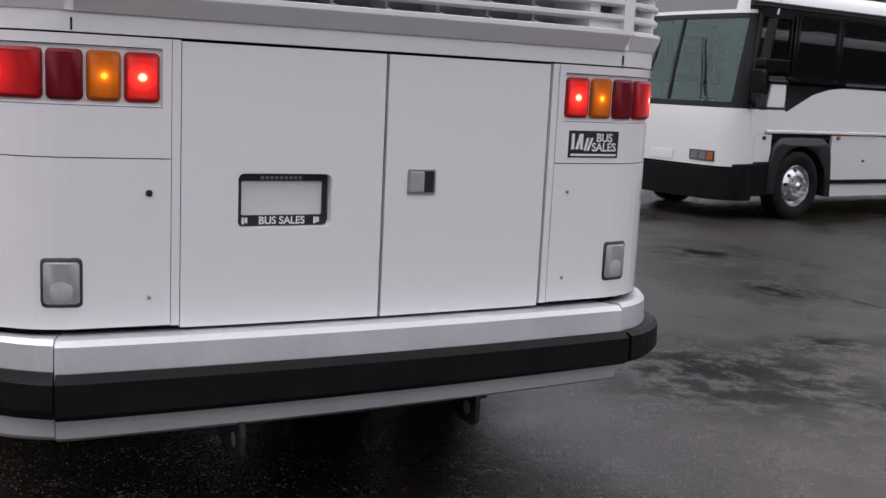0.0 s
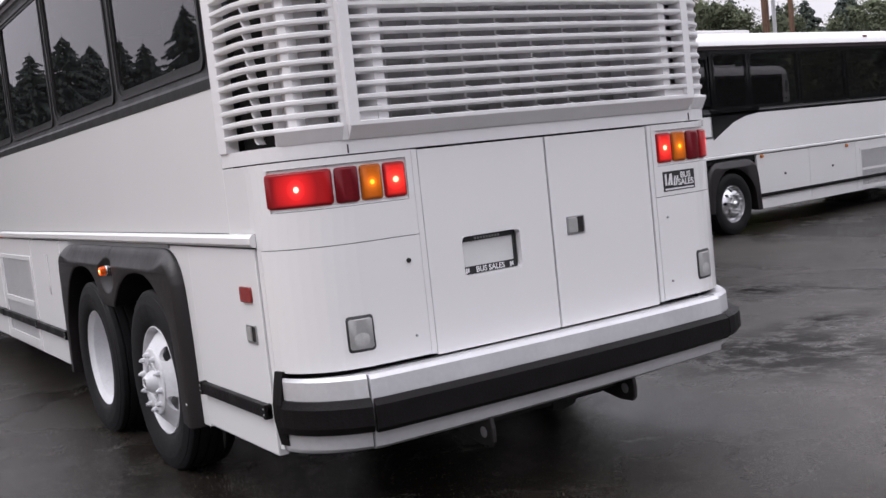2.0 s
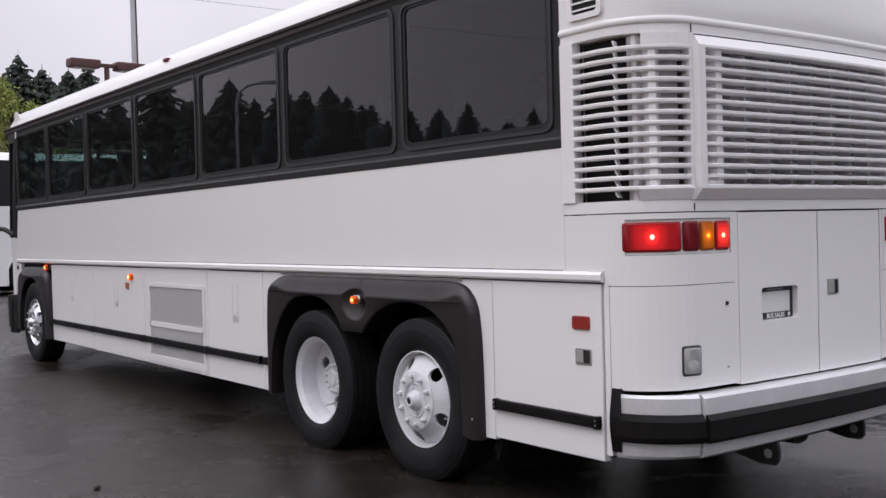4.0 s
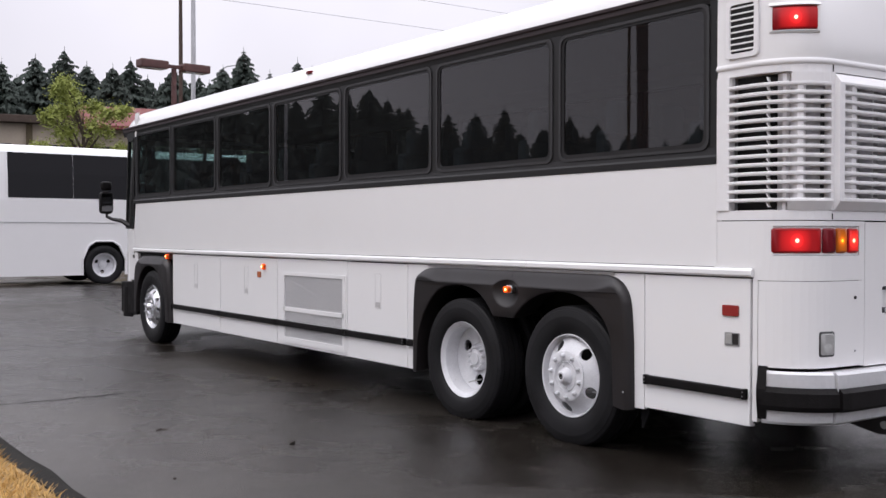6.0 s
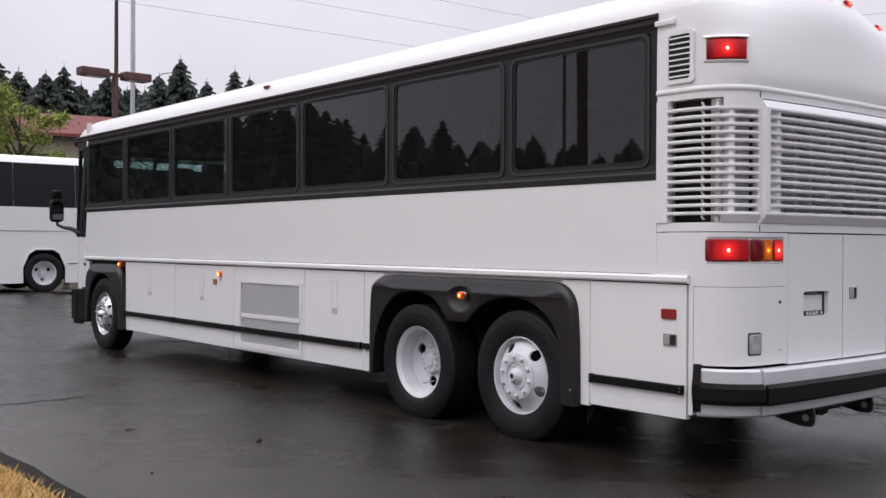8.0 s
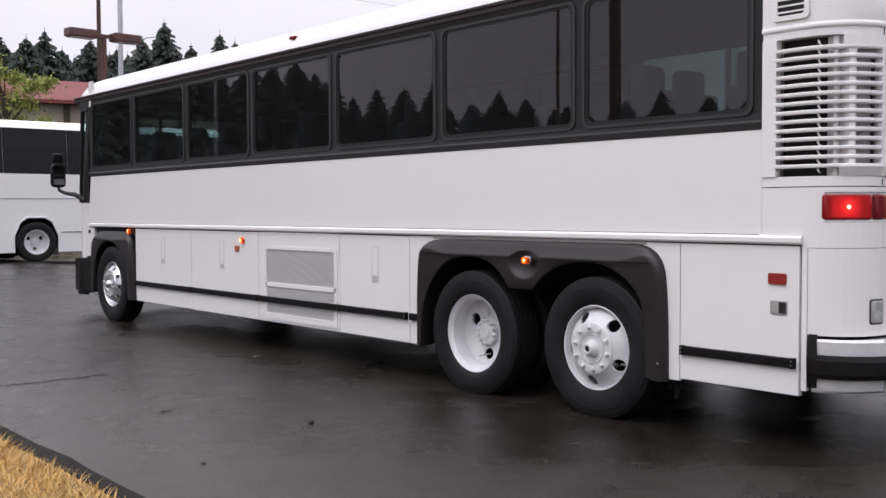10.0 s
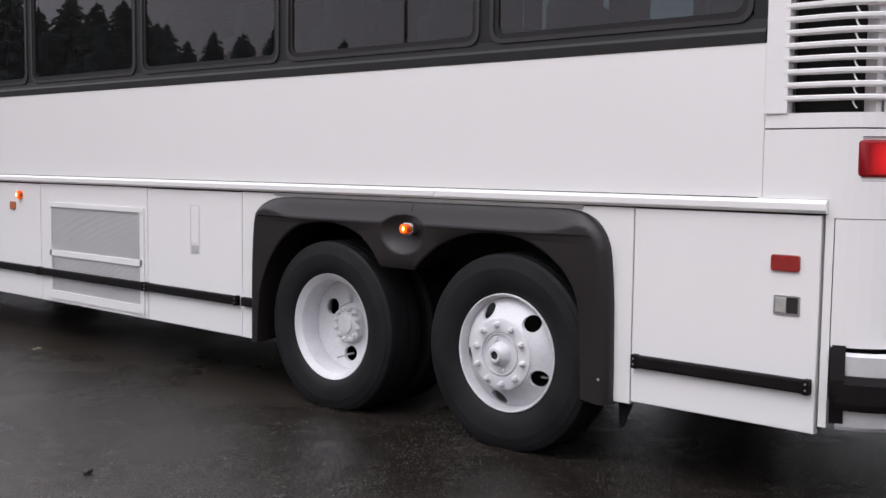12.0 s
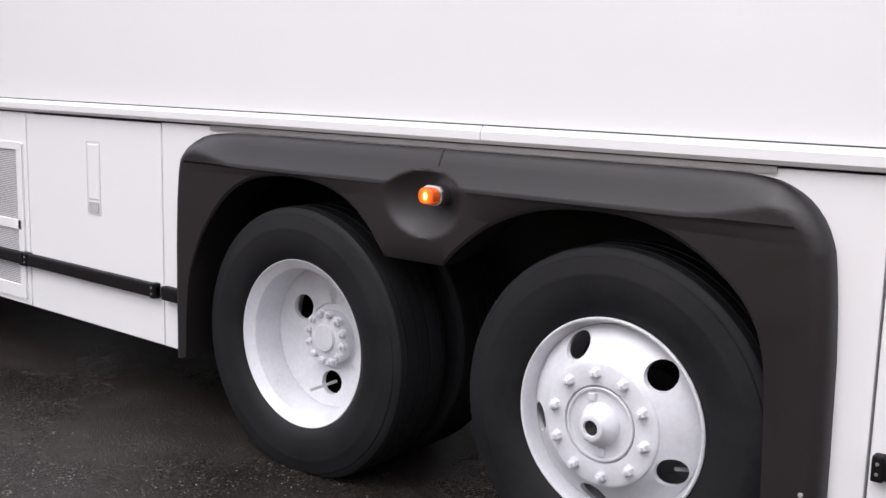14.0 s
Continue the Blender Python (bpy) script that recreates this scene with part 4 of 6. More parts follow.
    def profile_post(s, half, z0, z1, d0, d1):
        """An upright rib, rounded towards the slats."""
        bm = bmesh.new()
        rows = []
        for z in (z0, z1):
            row = []
            for u, d in ((-2.2, d0), (-1.0, d0 * 0.35 + d1 * 0.65), (-0.5, d1), (0.5, d1), (1.0, d0 * 0.35 + d1 * 0.65), (2.2, d0)):
                x, y, nx, ny = tail_point(s + u * half)
                row.append(bm.verts.new((x + nx * d, y + ny * d, z)))
            rows.append(row)
        for i in range(6):
            bm.faces.new((rows[0][i], rows[0][(i + 1) % 6], rows[1][(i + 1) % 6], rows[1][i]))
        bm.faces.new(rows[0][::-1]), bm.faces.new(rows[1])
        return bm
    grille = P("rear_grille", main, WHITE_FLAT, "white slatted engine grille")
    levels = [1.749 + 0.0536 * k for k in range(13)]
    for z in levels[1:]:
        P("slat", profile_strip(bmesh.new(), at_x(2.25), at_x(0.36), [(-0.02, z - 0.012), (0.036, z - 0.013), (0.048, z - 0.006), (0.048, z + 0.006), (0.036, z + 0.011), (-0.02, z + 0.010)], 0.12), WHITE_FLAT, parent=grille, smooth=True)
    thin = [MID + 0.192 * k for k in range(-3, 4)]
    for x in [MID - 0.82] + thin + [MID + 0.82]:
        broad = abs(x - MID) > 0.8
        P("grille_post", profile_post(at_x(x), 0.046 if broad else 0.011, 1.745, 2.45, -0.09, 0.026 if broad else -0.014), WHITE_FLAT, parent=grille, smooth=True)
    for x in (0.362, W - 0.48):
        P("grille_filler", strip(bmesh.new(), at_x(x + 0.118), at_x(x), 1.756, 1.795, -0.03, 0.022), WHITE_FLAT, parent=grille)

    clips = bmesh.new()
    for z in levels:
        for x in thin:
            strip(clips, at_x(x + 0.008), at_x(x - 0.008), z + 0.008, z + 0.021, -0.03, 0.036, -0.006, step=0.2)
    tagged(P("slat_clip", clips, WHITE_FLAT, parent=grille), "small white clips on the slats", kind="stuff")
    for xs in (0.3185, W - 0.3185):
        for z0, z1 in ((2.512, 2.560), (1.632, 1.668)):
            P("grille_joint", strip(bmesh.new(), at_x(xs + 0.003), at_x(xs - 0.003), z0, z1, -0.02, 0.0025), SEAM, parent=grille)

    def corner_grille(side):
        a0, a1 = FLAT + 0.05, at_y(0.545)
        cg = P("corner_grille", strip(bmesh.new(), side * at_y(0.530), side * at_y(0.625), 1.688, 2.515, -0.05, 0.009), WHITE_FLAT)
        P("grille_upright", strip(bmesh.new(), side * (FLAT + 0.03), side * (FLAT + 0.062), 1.688, 2.515, -0.05, 0.009), WHITE_FLAT, parent=cg)
        steps = levels + [levels[-1] + 0.0536]
        for z in steps:
            out = 0.011
            P("slat", profile_strip(bmesh.new(), side * a0, side * a1, [(-0.03, z - 0.012), (out - 0.006, z - 0.013), (out, z - 0.006), (out, z + 0.006), (out - 0.008, z + 0.011), (-0.03, z + 0.010)]), WHITE_FLAT, parent=cg, smooth=True)
        for sc, half, out in ((FLAT + 0.258, 0.034, 0.0), (FLAT + 0.350, 0.024, -0.03)):
            P("grille_post", profile_post(side * sc, half, 1.69, 2.51, -0.075, out), WHITE_FLAT, parent=cg, smooth=True)
        ribs = bmesh.new()
        for z in [levels[0] - 0.0536] + steps:
            z0, z1 = z + 0.010, z + 0.044
            rows = []
            for i in range(5):
                f = i / 4
                bend = 0.016 * f * f
                row = []
                for u, d in ((0.0, -0.05), (0.0, -0.004), (0.007, -0.004), (0.007, -0.05)):
                    x, y, nx, ny = tail_point(side * (FLAT + 0.452 - bend + u))
                    row.append(ribs.verts.new((x + nx * d, y + ny * d, z1 + (z0 - z1) * f)))
                rows.append(row)
            for p, q in zip(rows, rows[1:]):
                for i in range(4):
                    ribs.faces.new((p[i], p[(i + 1) % 4], q[(i + 1) % 4], q[i]))
        P("slat_ribs", ribs, WHITE_FLAT, parent=cg)
        P("grille_shroud", strip(bmesh.new(), side * (FLAT + 0.06), side * (FLAT + 0.225), 1.69, 2.51, -0.065, -0.045), RADIATOR, parent=cg)
        P("grille_cavity", strip(bmesh.new(), side * (FLAT + 0.285), side * at_y(0.53), 1.69, 2.51, -0.088, -0.078), DARK, parent=cg)
        P("grille_apron", profile_strip(bmesh.new(), side * (FLAT + 0.06), side * (FLAT + 0.33), [(-0.02, 1.688), (0.004, 1.688), (0.028, 1.742), (0.026, 1.754), (-0.02, 1.754)]), WHITE_FLAT, parent=cg)
        P("grille_header", strip(bmesh.new(), side * (FLAT + 0.03), side * (FLAT + 0.31), 2.448, 2.515, -0.05, 0.008), WHITE_FLAT, parent=cg)
        for z in levels[:-1]:
            P("grille_bracket", strip(bmesh.new(), side * (FLAT + 0.078), side * (FLAT + 0.100), z + 0.016, z + 0.038, -0.046, -0.034, step=0.2), GASKET, parent=cg)
    two(corner_grille)

    # bar and bracket under the tail
    P("tow_bar", boxed(1.0, 1.74, 0.24, 0.30, 0.295, 0.345, 0.008), DARK)
    P("tow_bracket", prism(bmesh.new(), [(1.40, 0.345), (1.40, 0.275), (1.46, 0.262), (1.54, 0.275), (1.58, 0.345)], "y", 0.23, 0.31, 0.006), DARK)

    # tail below the grille
    P("tail_liner", strip(bmesh.new(), -at_y(0.60), at_y(0.60), 0.66, 1.64, -0.13, -0.10), SEAM)

    def tail_side(side):
        P("corner_panel", strip(bmesh.new(), side * at_x(0.605), side * at_y(0.625), 1.336, 1.414, -0.03, 0.0), WHITE)
        P("corner_panel", strip(bmesh.new(), side * at_x(0.605), side * at_y(0.345), 1.262, 1.336, -0.03, 0.0), WHITE)
        P("corner_panel", strip(bmesh.new(), side * at_x(0.605), side * at_y(0.625), 1.592, 1.622, -0.03, 0.0), WHITE)
        P("corner_panel", strip(bmesh.new(), side * at_y(0.225), side * at_y(0.625), 1.414, 1.592, -0.03, 0.0), WHITE)
        P("corner_panel", strip(bmesh.new(), side * at_x(0.605), side * at_x(0.578), 1.414, 1.592, -0.03, 0.0), WHITE)
        P("lamp_recess", strip(bmesh.new(), side * at_x(0.578), side * at_y(0.225), 1.416, 1.590, -0.034, -0.010), WHITE_FLAT)
        low = P("lower_corner_panel", strip(bmesh.new(), side * at_x(0.605), side * at_y(0.315), 0.738, 1.2585, -0.03, 0.0), WHITE)
        P("door_gap", strip(bmesh.new(), side * at_y(0.347), side * at_y(0.380), 0.38, 1.27, -0.06, -0.034), SEAM)
        P("tail_edge_post", strip(bmesh.new(), side * at_y(0.320), side * at_y(0.353), 0.40, 1.275, -0.05, -0.002), WHITE)
        P("door_post", strip(bmesh.new(), side * at_x(0.6335), side * at_x(0.6075), 0.735, 1.622, -0.03, -0.002), WHITE)
        sa = [at_y(0.240), at_x(0.236), at_x(0.246), at_x(0.350), at_x(0.360), at_x(0.457), at_x(0.467), at_x(0.570)]
        for (a, b), m, lab in zip(((0, 1), (2, 3), (4, 5), (6, 7)), (LIT_RED if side > 0 else LIT_RED_MIRRORED, LENS_RED, LIT_AMBER, LIT_RED_SMALL) if lit else (LENS_RED, LENS_RED, LENS_AMBER_OFF, LENS_RED), ("wide lit red tail lamp wrapping the corner", "unlit dark red lamp", "amber turn lamp", "lit red brake lamp") if lit else ("", "", "", "")):
            sx = (side * sa[a], side * sa[b])
            P("tail_lamp", lens_strip(bmesh.new(), *sx, 1.430, 1.578), m, lab, True)
        # reversing lamp
        s0, s1 = at_x(0.352), at_x(0.352) + 0.135
        s0, s1 = s0 + 0.005, s1 - 0.006
        rl = P("reversing_lamp", lens_strip(bmesh.new(), side * s0, side * s1, 0.803, 0.960, 0.016), GASKET, "clear reversing lamp in a dark bezel", parent=low, smooth=True)
        glassy = lens_strip(bmesh.new(), side * (s0 + 0.008), side * (s1 - 0.008), 0.812, 0.951, 0.012)
        for v in glassy.verts:
            v.co += Vector(tail_point(side * (s0 + s1) / 2)[2:] + (0,)) * 0.004
        P("lamp_lens", glassy, LAMP_BOWL, parent=rl, smooth=True)
        x, y, nx, ny = tail_point(side * (s0 + s1) / 2)
        bl = lathe(bmesh.new(), [(0.034, 0.0014), (0.026, -0.0002), (0.014, -0.0013), (0, -0.0017)], 32)
        bl.transform(Matrix.Translation((x + nx * 0.010, y + ny * 0.010, 0.858)) @ Matrix.Rotation(math.atan2(ny, nx) + math.pi, 4, "Z"))
        P("bulb", bl, BULB, parent=rl, smooth=True)
        for z in (0.83, 1.155):
            x, y, nx, ny = tail_point(side * at_x(0.54))
            lock = z > 1 and side > 0
            k = lathe(bmesh.new(), [(0.011 if lock else 0.006, 0.0), (0.009 if lock else 0.005, -0.008), (0, -0.009)], 12)
            k.transform(Matrix.Translation((x, y, z)) @ Matrix.Rotation(radians(90), 4, "Z"))
            P("key_lock" if lock else "screw", k, HOOK if lock else STEEL, parent=low)
    two(tail_side)

    # engine doors
    doors = []
    for xa, xb in ((0.636, 1.308), (1.320, 1.962)):
        door = bmesh.new()
        if xa < 1:
            # with an opening for the plate
            for x0, x1, z0, z1 in ((xa, 0.812, 0.728, 1.618), (1.130, xb, 0.728, 1.618), (0.812, 1.130, 0.728, 1.040), (0.812, 1.130, 1.222, 1.618)):
                strip(door, at_x(x1), at_x(x0), z0, z1, -0.03, 0.0, step=0.2)
            bmesh.ops.remove_doubles(door, verts=door.verts, dist=0.0005)
        else:
            strip(door, at_x(xb), at_x(xa), 0.728, 1.618, -0.03, 0.0, step=0.2)
        doors.append(P("tail_door", door, WHITE, "white engine door with a recessed plate holder" if xa < 1 else "white engine door with a flush latch"))
    P("door_seam", strip(bmesh.new(), at_x(1.3205), at_x(1.307), 0.73, 1.616, -0.05, -0.031, step=0.2), SEAM)
    rec = bmesh.new()
    yb = 0.045
    pts_o, pts_i = round_rect(0.795, 1.147, 1.022, 1.240, 0.02), round_rect(0.815, 1.127, 1.044, 1.218, 0.02)
    a = [rec.verts.new((u, tail_point(at_x(u))[1] + 0.004, v)) for u, v in pts_o]
    b = [rec.verts.new((u, tail_point(at_x(u))[1] + 0.0005, v)) for u, v in pts_i]
    c = [rec.verts.new((u, yb, v)) for u, v in pts_i]
    for p, q in ((a, b), (b, c)):
        for i in range(len(p)):
            rec.faces.new((p[i], p[(i + 1) % len(p)], q[(i + 1) % len(p)], q[i]))
    rec.faces.new(c)
    holder = P("plate_recess", rec, WHITE_FLAT, parent=doors[0])
    P("plate_frame", frame_ring(bmesh.new(), round_rect(0.816, 1.122, 1.046, 1.214, 0.006), round_rect(0.832, 1.106, 1.080, 1.192, 0.006), "y", 0.045, 0.024), STICKER, parent=holder)
    P("blank_plate", boxed(0.825, 1.112, 0.030, 0.040, 1.06, 1.20), PLATE_W, parent=holder)
    lettering("BUS SALES", 0.0345, pose(0.969, 0.0235, 1.0515, 90), STICKER_W, holder)
    for x0, z0 in ((0.834, 1.051), (1.078, 1.051)):
        for k in range(2):
            P("print_bar", boxed(x0 + k * 0.010, x0 + 0.008 + k * 0.011, 0.0225, 0.0235, z0 + 0.004 * k, z0 + 0.022), STICKER_W, parent=holder)
    for k in range(9):
        P("print_bar", boxed(0.895 + k * 0.016, 0.906 + k * 0.016, 0.0225, 0.0235, 1.197, 1.208), MESH, parent=holder)
    fl = bmesh.new()
    frame_ring(fl, round_rect(1.402, 1.508, 1.150, 1.236, 0.006), round_rect(1.408, 1.502, 1.156, 1.230, 0.006), "y", 0.0, -0.014)
    latch = P("latch", fl, STEEL, parent=doors[1])
    P("latch_pocket", boxed(1.461, 1.502, -0.0105, 0.0, 1.156, 1.230), HOOK, parent=latch)
    P("latch_paddle", boxed(1.408, 1.464, -0.017, 0.0, 1.157, 1.229, 0.004), LATCH_STEEL, parent=latch)
    # dealer sticker as plain shapes
    sx0, sz0 = 2.062, 1.283
    P("sticker", strip(bmesh.new(), at_x(sx0 + 0.235), at_x(sx0), sz0, sz0 + 0.100, -0.003, 0.0018), STICKER, "black dealer sticker with white print")
    def bar(x0, x1, z0, z1, slant=0.0):
        bm = bmesh.new()
        vs = []
        for x, z in ((x0, z0), (x1, z0), (x1 + slant, z1), (x0 + slant, z1)):
            px, py, nx, ny = tail_point(at_x(sx0 + x))
            vs.append(bm.verts.new((px + nx * 0.003, py + ny * 0.003, sz0 + z)))
        bm.faces.new(vs)
        P("print_bar", bm, STICKER_W)
    for x0, x1, z0, z1, sl in ((0.012, 0.026, 0.03, 0.088, 0.0), (0.030, 0.044, 0.03, 0.088, 0.018), (0.052, 0.066, 0.03, 0.088, 0.0), (0.070, 0.082, 0.026, 0.074, 0.012), (0.084, 0.096, 0.026, 0.074, 0.018)):
        bar(x0, x1, z0, z1, sl)
    px, py, nx, ny = tail_point(at_x(sx0 + 0.165))
    tilt = math.degrees(math.atan2(ny, nx)) + 90
    for words, z in (("BUS", 0.060), ("SALES", 0.025)):
        lettering(words, 0.044, pose(px + nx * 0.004, py + ny * 0.004, sz0 + z, 90, 0, tilt), STICKER_W, root)
    bar(0.010, 0.225, 0.006, 0.014)

    # rear bumper, hanging a little lower at its left end
    def sag(bm):
        for v in bm.verts:
            v.co.z -= 0.026 * max(0.0, 0.63 - v.co.z) / 0.2 * max(0.0, 1 - v.co.x / W)
        return bm
    bumper = P("rear_bumper", sag(profile_strip(bmesh.new(), at_x(2.290), at_x(0.275), [(-0.06, 0.713), (0.080, 0.722), (0.100, 0.706), (0.106, 0.63), (0.096, 0.51), (0.083, 0.442), (0.058, 0.428), (-0.06, 0.428)])), ALU, "grey aluminium rear bumper with a black rubber strip")
    P("bumper_strip", sag(profile_strip(bmesh.new(), at_x(2.298), at_x(0.2775), [(0.05, 0.628), (0.112, 0.627), (0.139, 0.606), (0.141, 0.520), (0.124, 0.503), (0.05, 0.503)])), BLACK_RUBBER, parent=bumper)
    for side in (1, -1):
        xe, te = (0.270, 0.22) if side > 0 else (W - 2.332, 0.80)
        # the end at the right is knocked a little inwards and down
        if side > 0:
            end_prof = [(-0.05, 0.713), (0.060, 0.722), (0.078, 0.706), (0.084, 0.63), (0.074, 0.51), (0.064, 0.442), (0.042, 0.428), (-0.05, 0.428)]
            rub_prof = [(0.03, 0.630), (0.094, 0.628), (0.120, 0.600), (0.124, 0.530), (0.106, 0.503), (0.03, 0.503)]
        else:
            end_prof = [(-0.05, 0.709), (0.034, 0.718), (0.052, 0.702), (0.057, 0.62), (0.050, 0.52), (0.042, 0.452), (0.026, 0.440), (-0.05, 0.440)]
            rub_prof = [(0.02, 0.612), (0.094, 0.614), (0.114, 0.602), (0.118, 0.520), (0.098, 0.497), (0.02, 0.497)]
        P("bumper_end", sag(profile_strip(bmesh.new(), side * at_x(xe), side * at_y(0.285), end_prof, 0.05, te)), ALU, parent=bumper)
        P("bumper_end_strip", sag(profile_strip(bmesh.new(), side * at_x(xe + 0.002), side * at_y(0.290), rub_prof, 0.05, te + 0.10)), BLACK_RUBBER, parent=bumper)
        P("bumper_end_cap", profile_strip(bmesh.new(), side * at_y(0.255), side * at_y(0.306), [(-0.02, 0.745), (0.012, 0.747), (0.022, 0.708), (0.042, 0.61), (0.042, 0.55), (0.022, 0.43), (-0.02, 0.415)]), BLACK_RUBBER, parent=bumper)
        # tow eyes
        xt = MID + (0.412 if side > 0 else -0.487)
        oy = 0.0 if side > 0 else -0.06
        hk = prism(bmesh.new(), [(0.05 + oy, 0.44), (-0.020 + oy, 0.430), (-0.034 + oy, 0.372), (-0.030 + oy, 0.312), (-0.006 + oy, 0.288), (0.08 + oy, 0.286), (0.22 + oy, 0.312), (0.40, 0.372), (0.62, 0.44)], "x", xt - 0.011, xt + 0.011, 0.004, 1)
        eye = P("tow_eye", hk, HOOK, smooth=False)
        P("eye_hole", lathe(bmesh.new(), [(0.026, -0.013), (0.016, -0.0145), (0.0, -0.0145)], 16, (xt, 0.032 + oy, 0.348)), STEEL, parent=eye)
        P("eye_hole", lathe(bmesh.new(), [(0.026, 0.013), (0.016, 0.0145), (0.0, 0.0145)], 16, (xt, 0.032 + oy, 0.348)), STEEL, parent=eye)
    P("bumper_beam", boxed(0.78, 1.82, 0.08, 0.16, 0.355, 0.45, 0.01), HOOK)

    # front
    P("front_panel", nose_sheet(bmesh.new(), 0.0, W, 0.78, 1.62, -0.05, 0.0), WHITE, smooth=True)
    P("front_bumper", nose_sheet(bmesh.new(), 0.0, W, 0.30, 0.75, -0.08, 0.09), BLACK_RUBBER, "black rubber front bumper", True)
    P("windscreen_surround", nose_sheet(bmesh.new(), 0.0, W, 1.62, 1.70, -0.05, 0.002), BLACK_TRIM)
    P("windscreen_head", nose_sheet(bmesh.new(), 0.0, W, 2.90, 2.97, -0.05, 0.002), BLACK_TRIM)
    post = 0.17 if sweep else 0.06
    for x0, x1 in ((0.0, post), (MID - 0.02, MID + 0.02), (W - post, W)):
        P("windscreen_pillar", nose_sheet(bmesh.new(), x0, x1, 1.70, 2.90, -0.05, 0.004), BLACK_TRIM)
    for x0, x1 in ((post, MID - 0.02), (MID + 0.02, W - post)):
        glazed(P("windscreen", nose_sheet(bmesh.new(), x0, x1, 1.70, 2.90, -0.022, -0.016, 6), GLASS_GREEN, "green tinted windscreen", True), (0, 1, 0))
    P("front_brow", nose_sheet(bmesh.new(), 0.0, W, 2.97, 3.02, -0.05, 0.0), WHITE, smooth=True)
    for x0, x1 in ((0.0, 0.38), (W - 0.38, W)):
        P("front_brow", nose_sheet(bmesh.new(), x0, x1, 3.02, 3.32, -0.05, 0.0), WHITE, smooth=True)
    P("destination_sign", nose_sheet(bmesh.new(), 0.38, W - 0.38, 3.02, 3.32, -0.05, -0.012), SIGN_GLASS, "dark glass destination sign")
    P("dashboard", boxed(0.15, W - 0.15, 11.2, 11.75, 1.34, 1.72, 0.06), DARK)
    P("steering_wheel", lathe(bmesh.new(), [(0.22, 0.0), (0.235, 0.015), (0.22, 0.03), (0.205, 0.015), (0.22, 0.0)], 24, (0.0, 0, 0)), DARK).matrix_local = pose(0.62, 11.05, 1.85, 0, 0, 90) @ pose(0, 0, 0, 0, 35, 0)
    for side in (1, -1):
        xh = 0.30 if side > 0 else W - 0.74
        hl = P("headlight", nose_sheet(bmesh.new(), xh, xh + 0.44, 0.845, 0.995, -0.02, 0.012), GASKET, "twin rectangular headlight")
        for k in range(2):
            x0 = xh + (0.02 if side < 0 else 0.14) + k * 0.145
            P("headlight_lens", nose_sheet(bmesh.new(), x0, x0 + 0.13, 0.86, 0.98, 0.0, 0.018), HEADLAMP, parent=hl)
        xi = xh + (0.02 if side > 0 else 0.32)
        P("front_indicator", nose_sheet(bmesh.new(), xi, xi + 0.10, 0.86, 0.98, 0.0, 0.018), REFL_AMBER, parent=hl)
        for k in range(2):
            xc = MID + side * (0.35 + 0.62 * k)
            P("brow_marker", nose_sheet(bmesh.new(), xc - 0.05, xc + 0.05, 3.345, 3.375, -0.05, 0.02), LENS_AMBER_OFF)
        # wiper
        xw = MID + side * 0.72
        yw = nose_point(xw)
        wb = tube(bmesh.new(), [(xw, yw + 0.03, 1.66), (xw - side * 0.10, yw - rake(2.0) + 0.05, 2.0), (xw - side * 0.20, yw - rake(2.4) + 0.05, 2.40)], 0.010, 6)
        tube(wb, [(xw - side * 0.06, yw - rake(1.8) + 0.035, 1.80), (xw - side * 0.26, yw - rake(2.6) + 0.03, 2.62)], 0.012, 6)
        P("wiper", wb, HOOK)
        # mirror on its arm
        xm, out = (0.0, -1) if side > 0 else (W, 1)
        arm = tube(bmesh.new(), [(xm - out * 0.02, 11.66, 1.66), (xm + out * 0.08, 11.76, 1.74), (xm + out * 0.17, 11.88, 1.76), (xm + out * 0.24, 11.93, 1.80), (xm + out * 0.25, 11.94, 1.90)], [0.042, 0.032, 0.026, 0.024, 0.02], 8)
        P("mirror_arm", arm, HOOK)
        mir = prism(bmesh.new(), round_rect(-0.10, 0.10, 0, 0.34, 0.06), "y", -0.05, 0.05, 0.035, 3)
        box(mir, -0.08, 0.08, -0.045, 0.045, 0.355, 0.49, 0.045, 3)
        mir.transform(Matrix.Translation((xm + out * 0.25, 11.94, 1.84)))
        P("mirror", mir, BLACK_RUBBER, "black twin-head mirror", True)
        mg = boxed(-0.08, 0.08, -0.054, -0.050, 0.04, 0.30)
        mg.transform(Matrix.Translation((xm + out * 0.25, 11.94, 1.84)))
        P("mirror_glass", mg, MIRROR)
    P("front_plate_holder", nose_sheet(bmesh.new(), MID - 0.24, MID + 0.24, 0.82, 0.95, -0.01, 0.010), WHITE_FLAT)

    # wheels
    for flip in (False, True):
        coach_wheel(root, 1.97, "out", RIM, flip, z=0.498)
        coach_wheel(root, 3.29, "in", RIM, flip, ((0.0, 0.29), (0.35, 0.64)), 0.486)
        coach_wheel(root, 10.64, "out", RIM_POLISHED, flip, holes=10)
    return root


# ---- ground ----
def smooth01(v):
    v = max(0.0, min(1.0, v))
    return v * v * (3 - 2 * v)


def ground_z(x, y):
    z = -(0.15 + 0.07 * smooth01((y - 3.6) / 5.5)) * (1 - math.exp(-max(0.0, x - 3.3) / 2.2)) if x > 3.3 else 0.0
    z -= 0.15 * smooth01((x - 6.5) / 3.5) * smooth01((8.2 - y) / 3.4)
    z += 0.21 * smooth01((y - 13.0) / 9.0) * (1 - smooth01((x - 14) / 6))
    return z


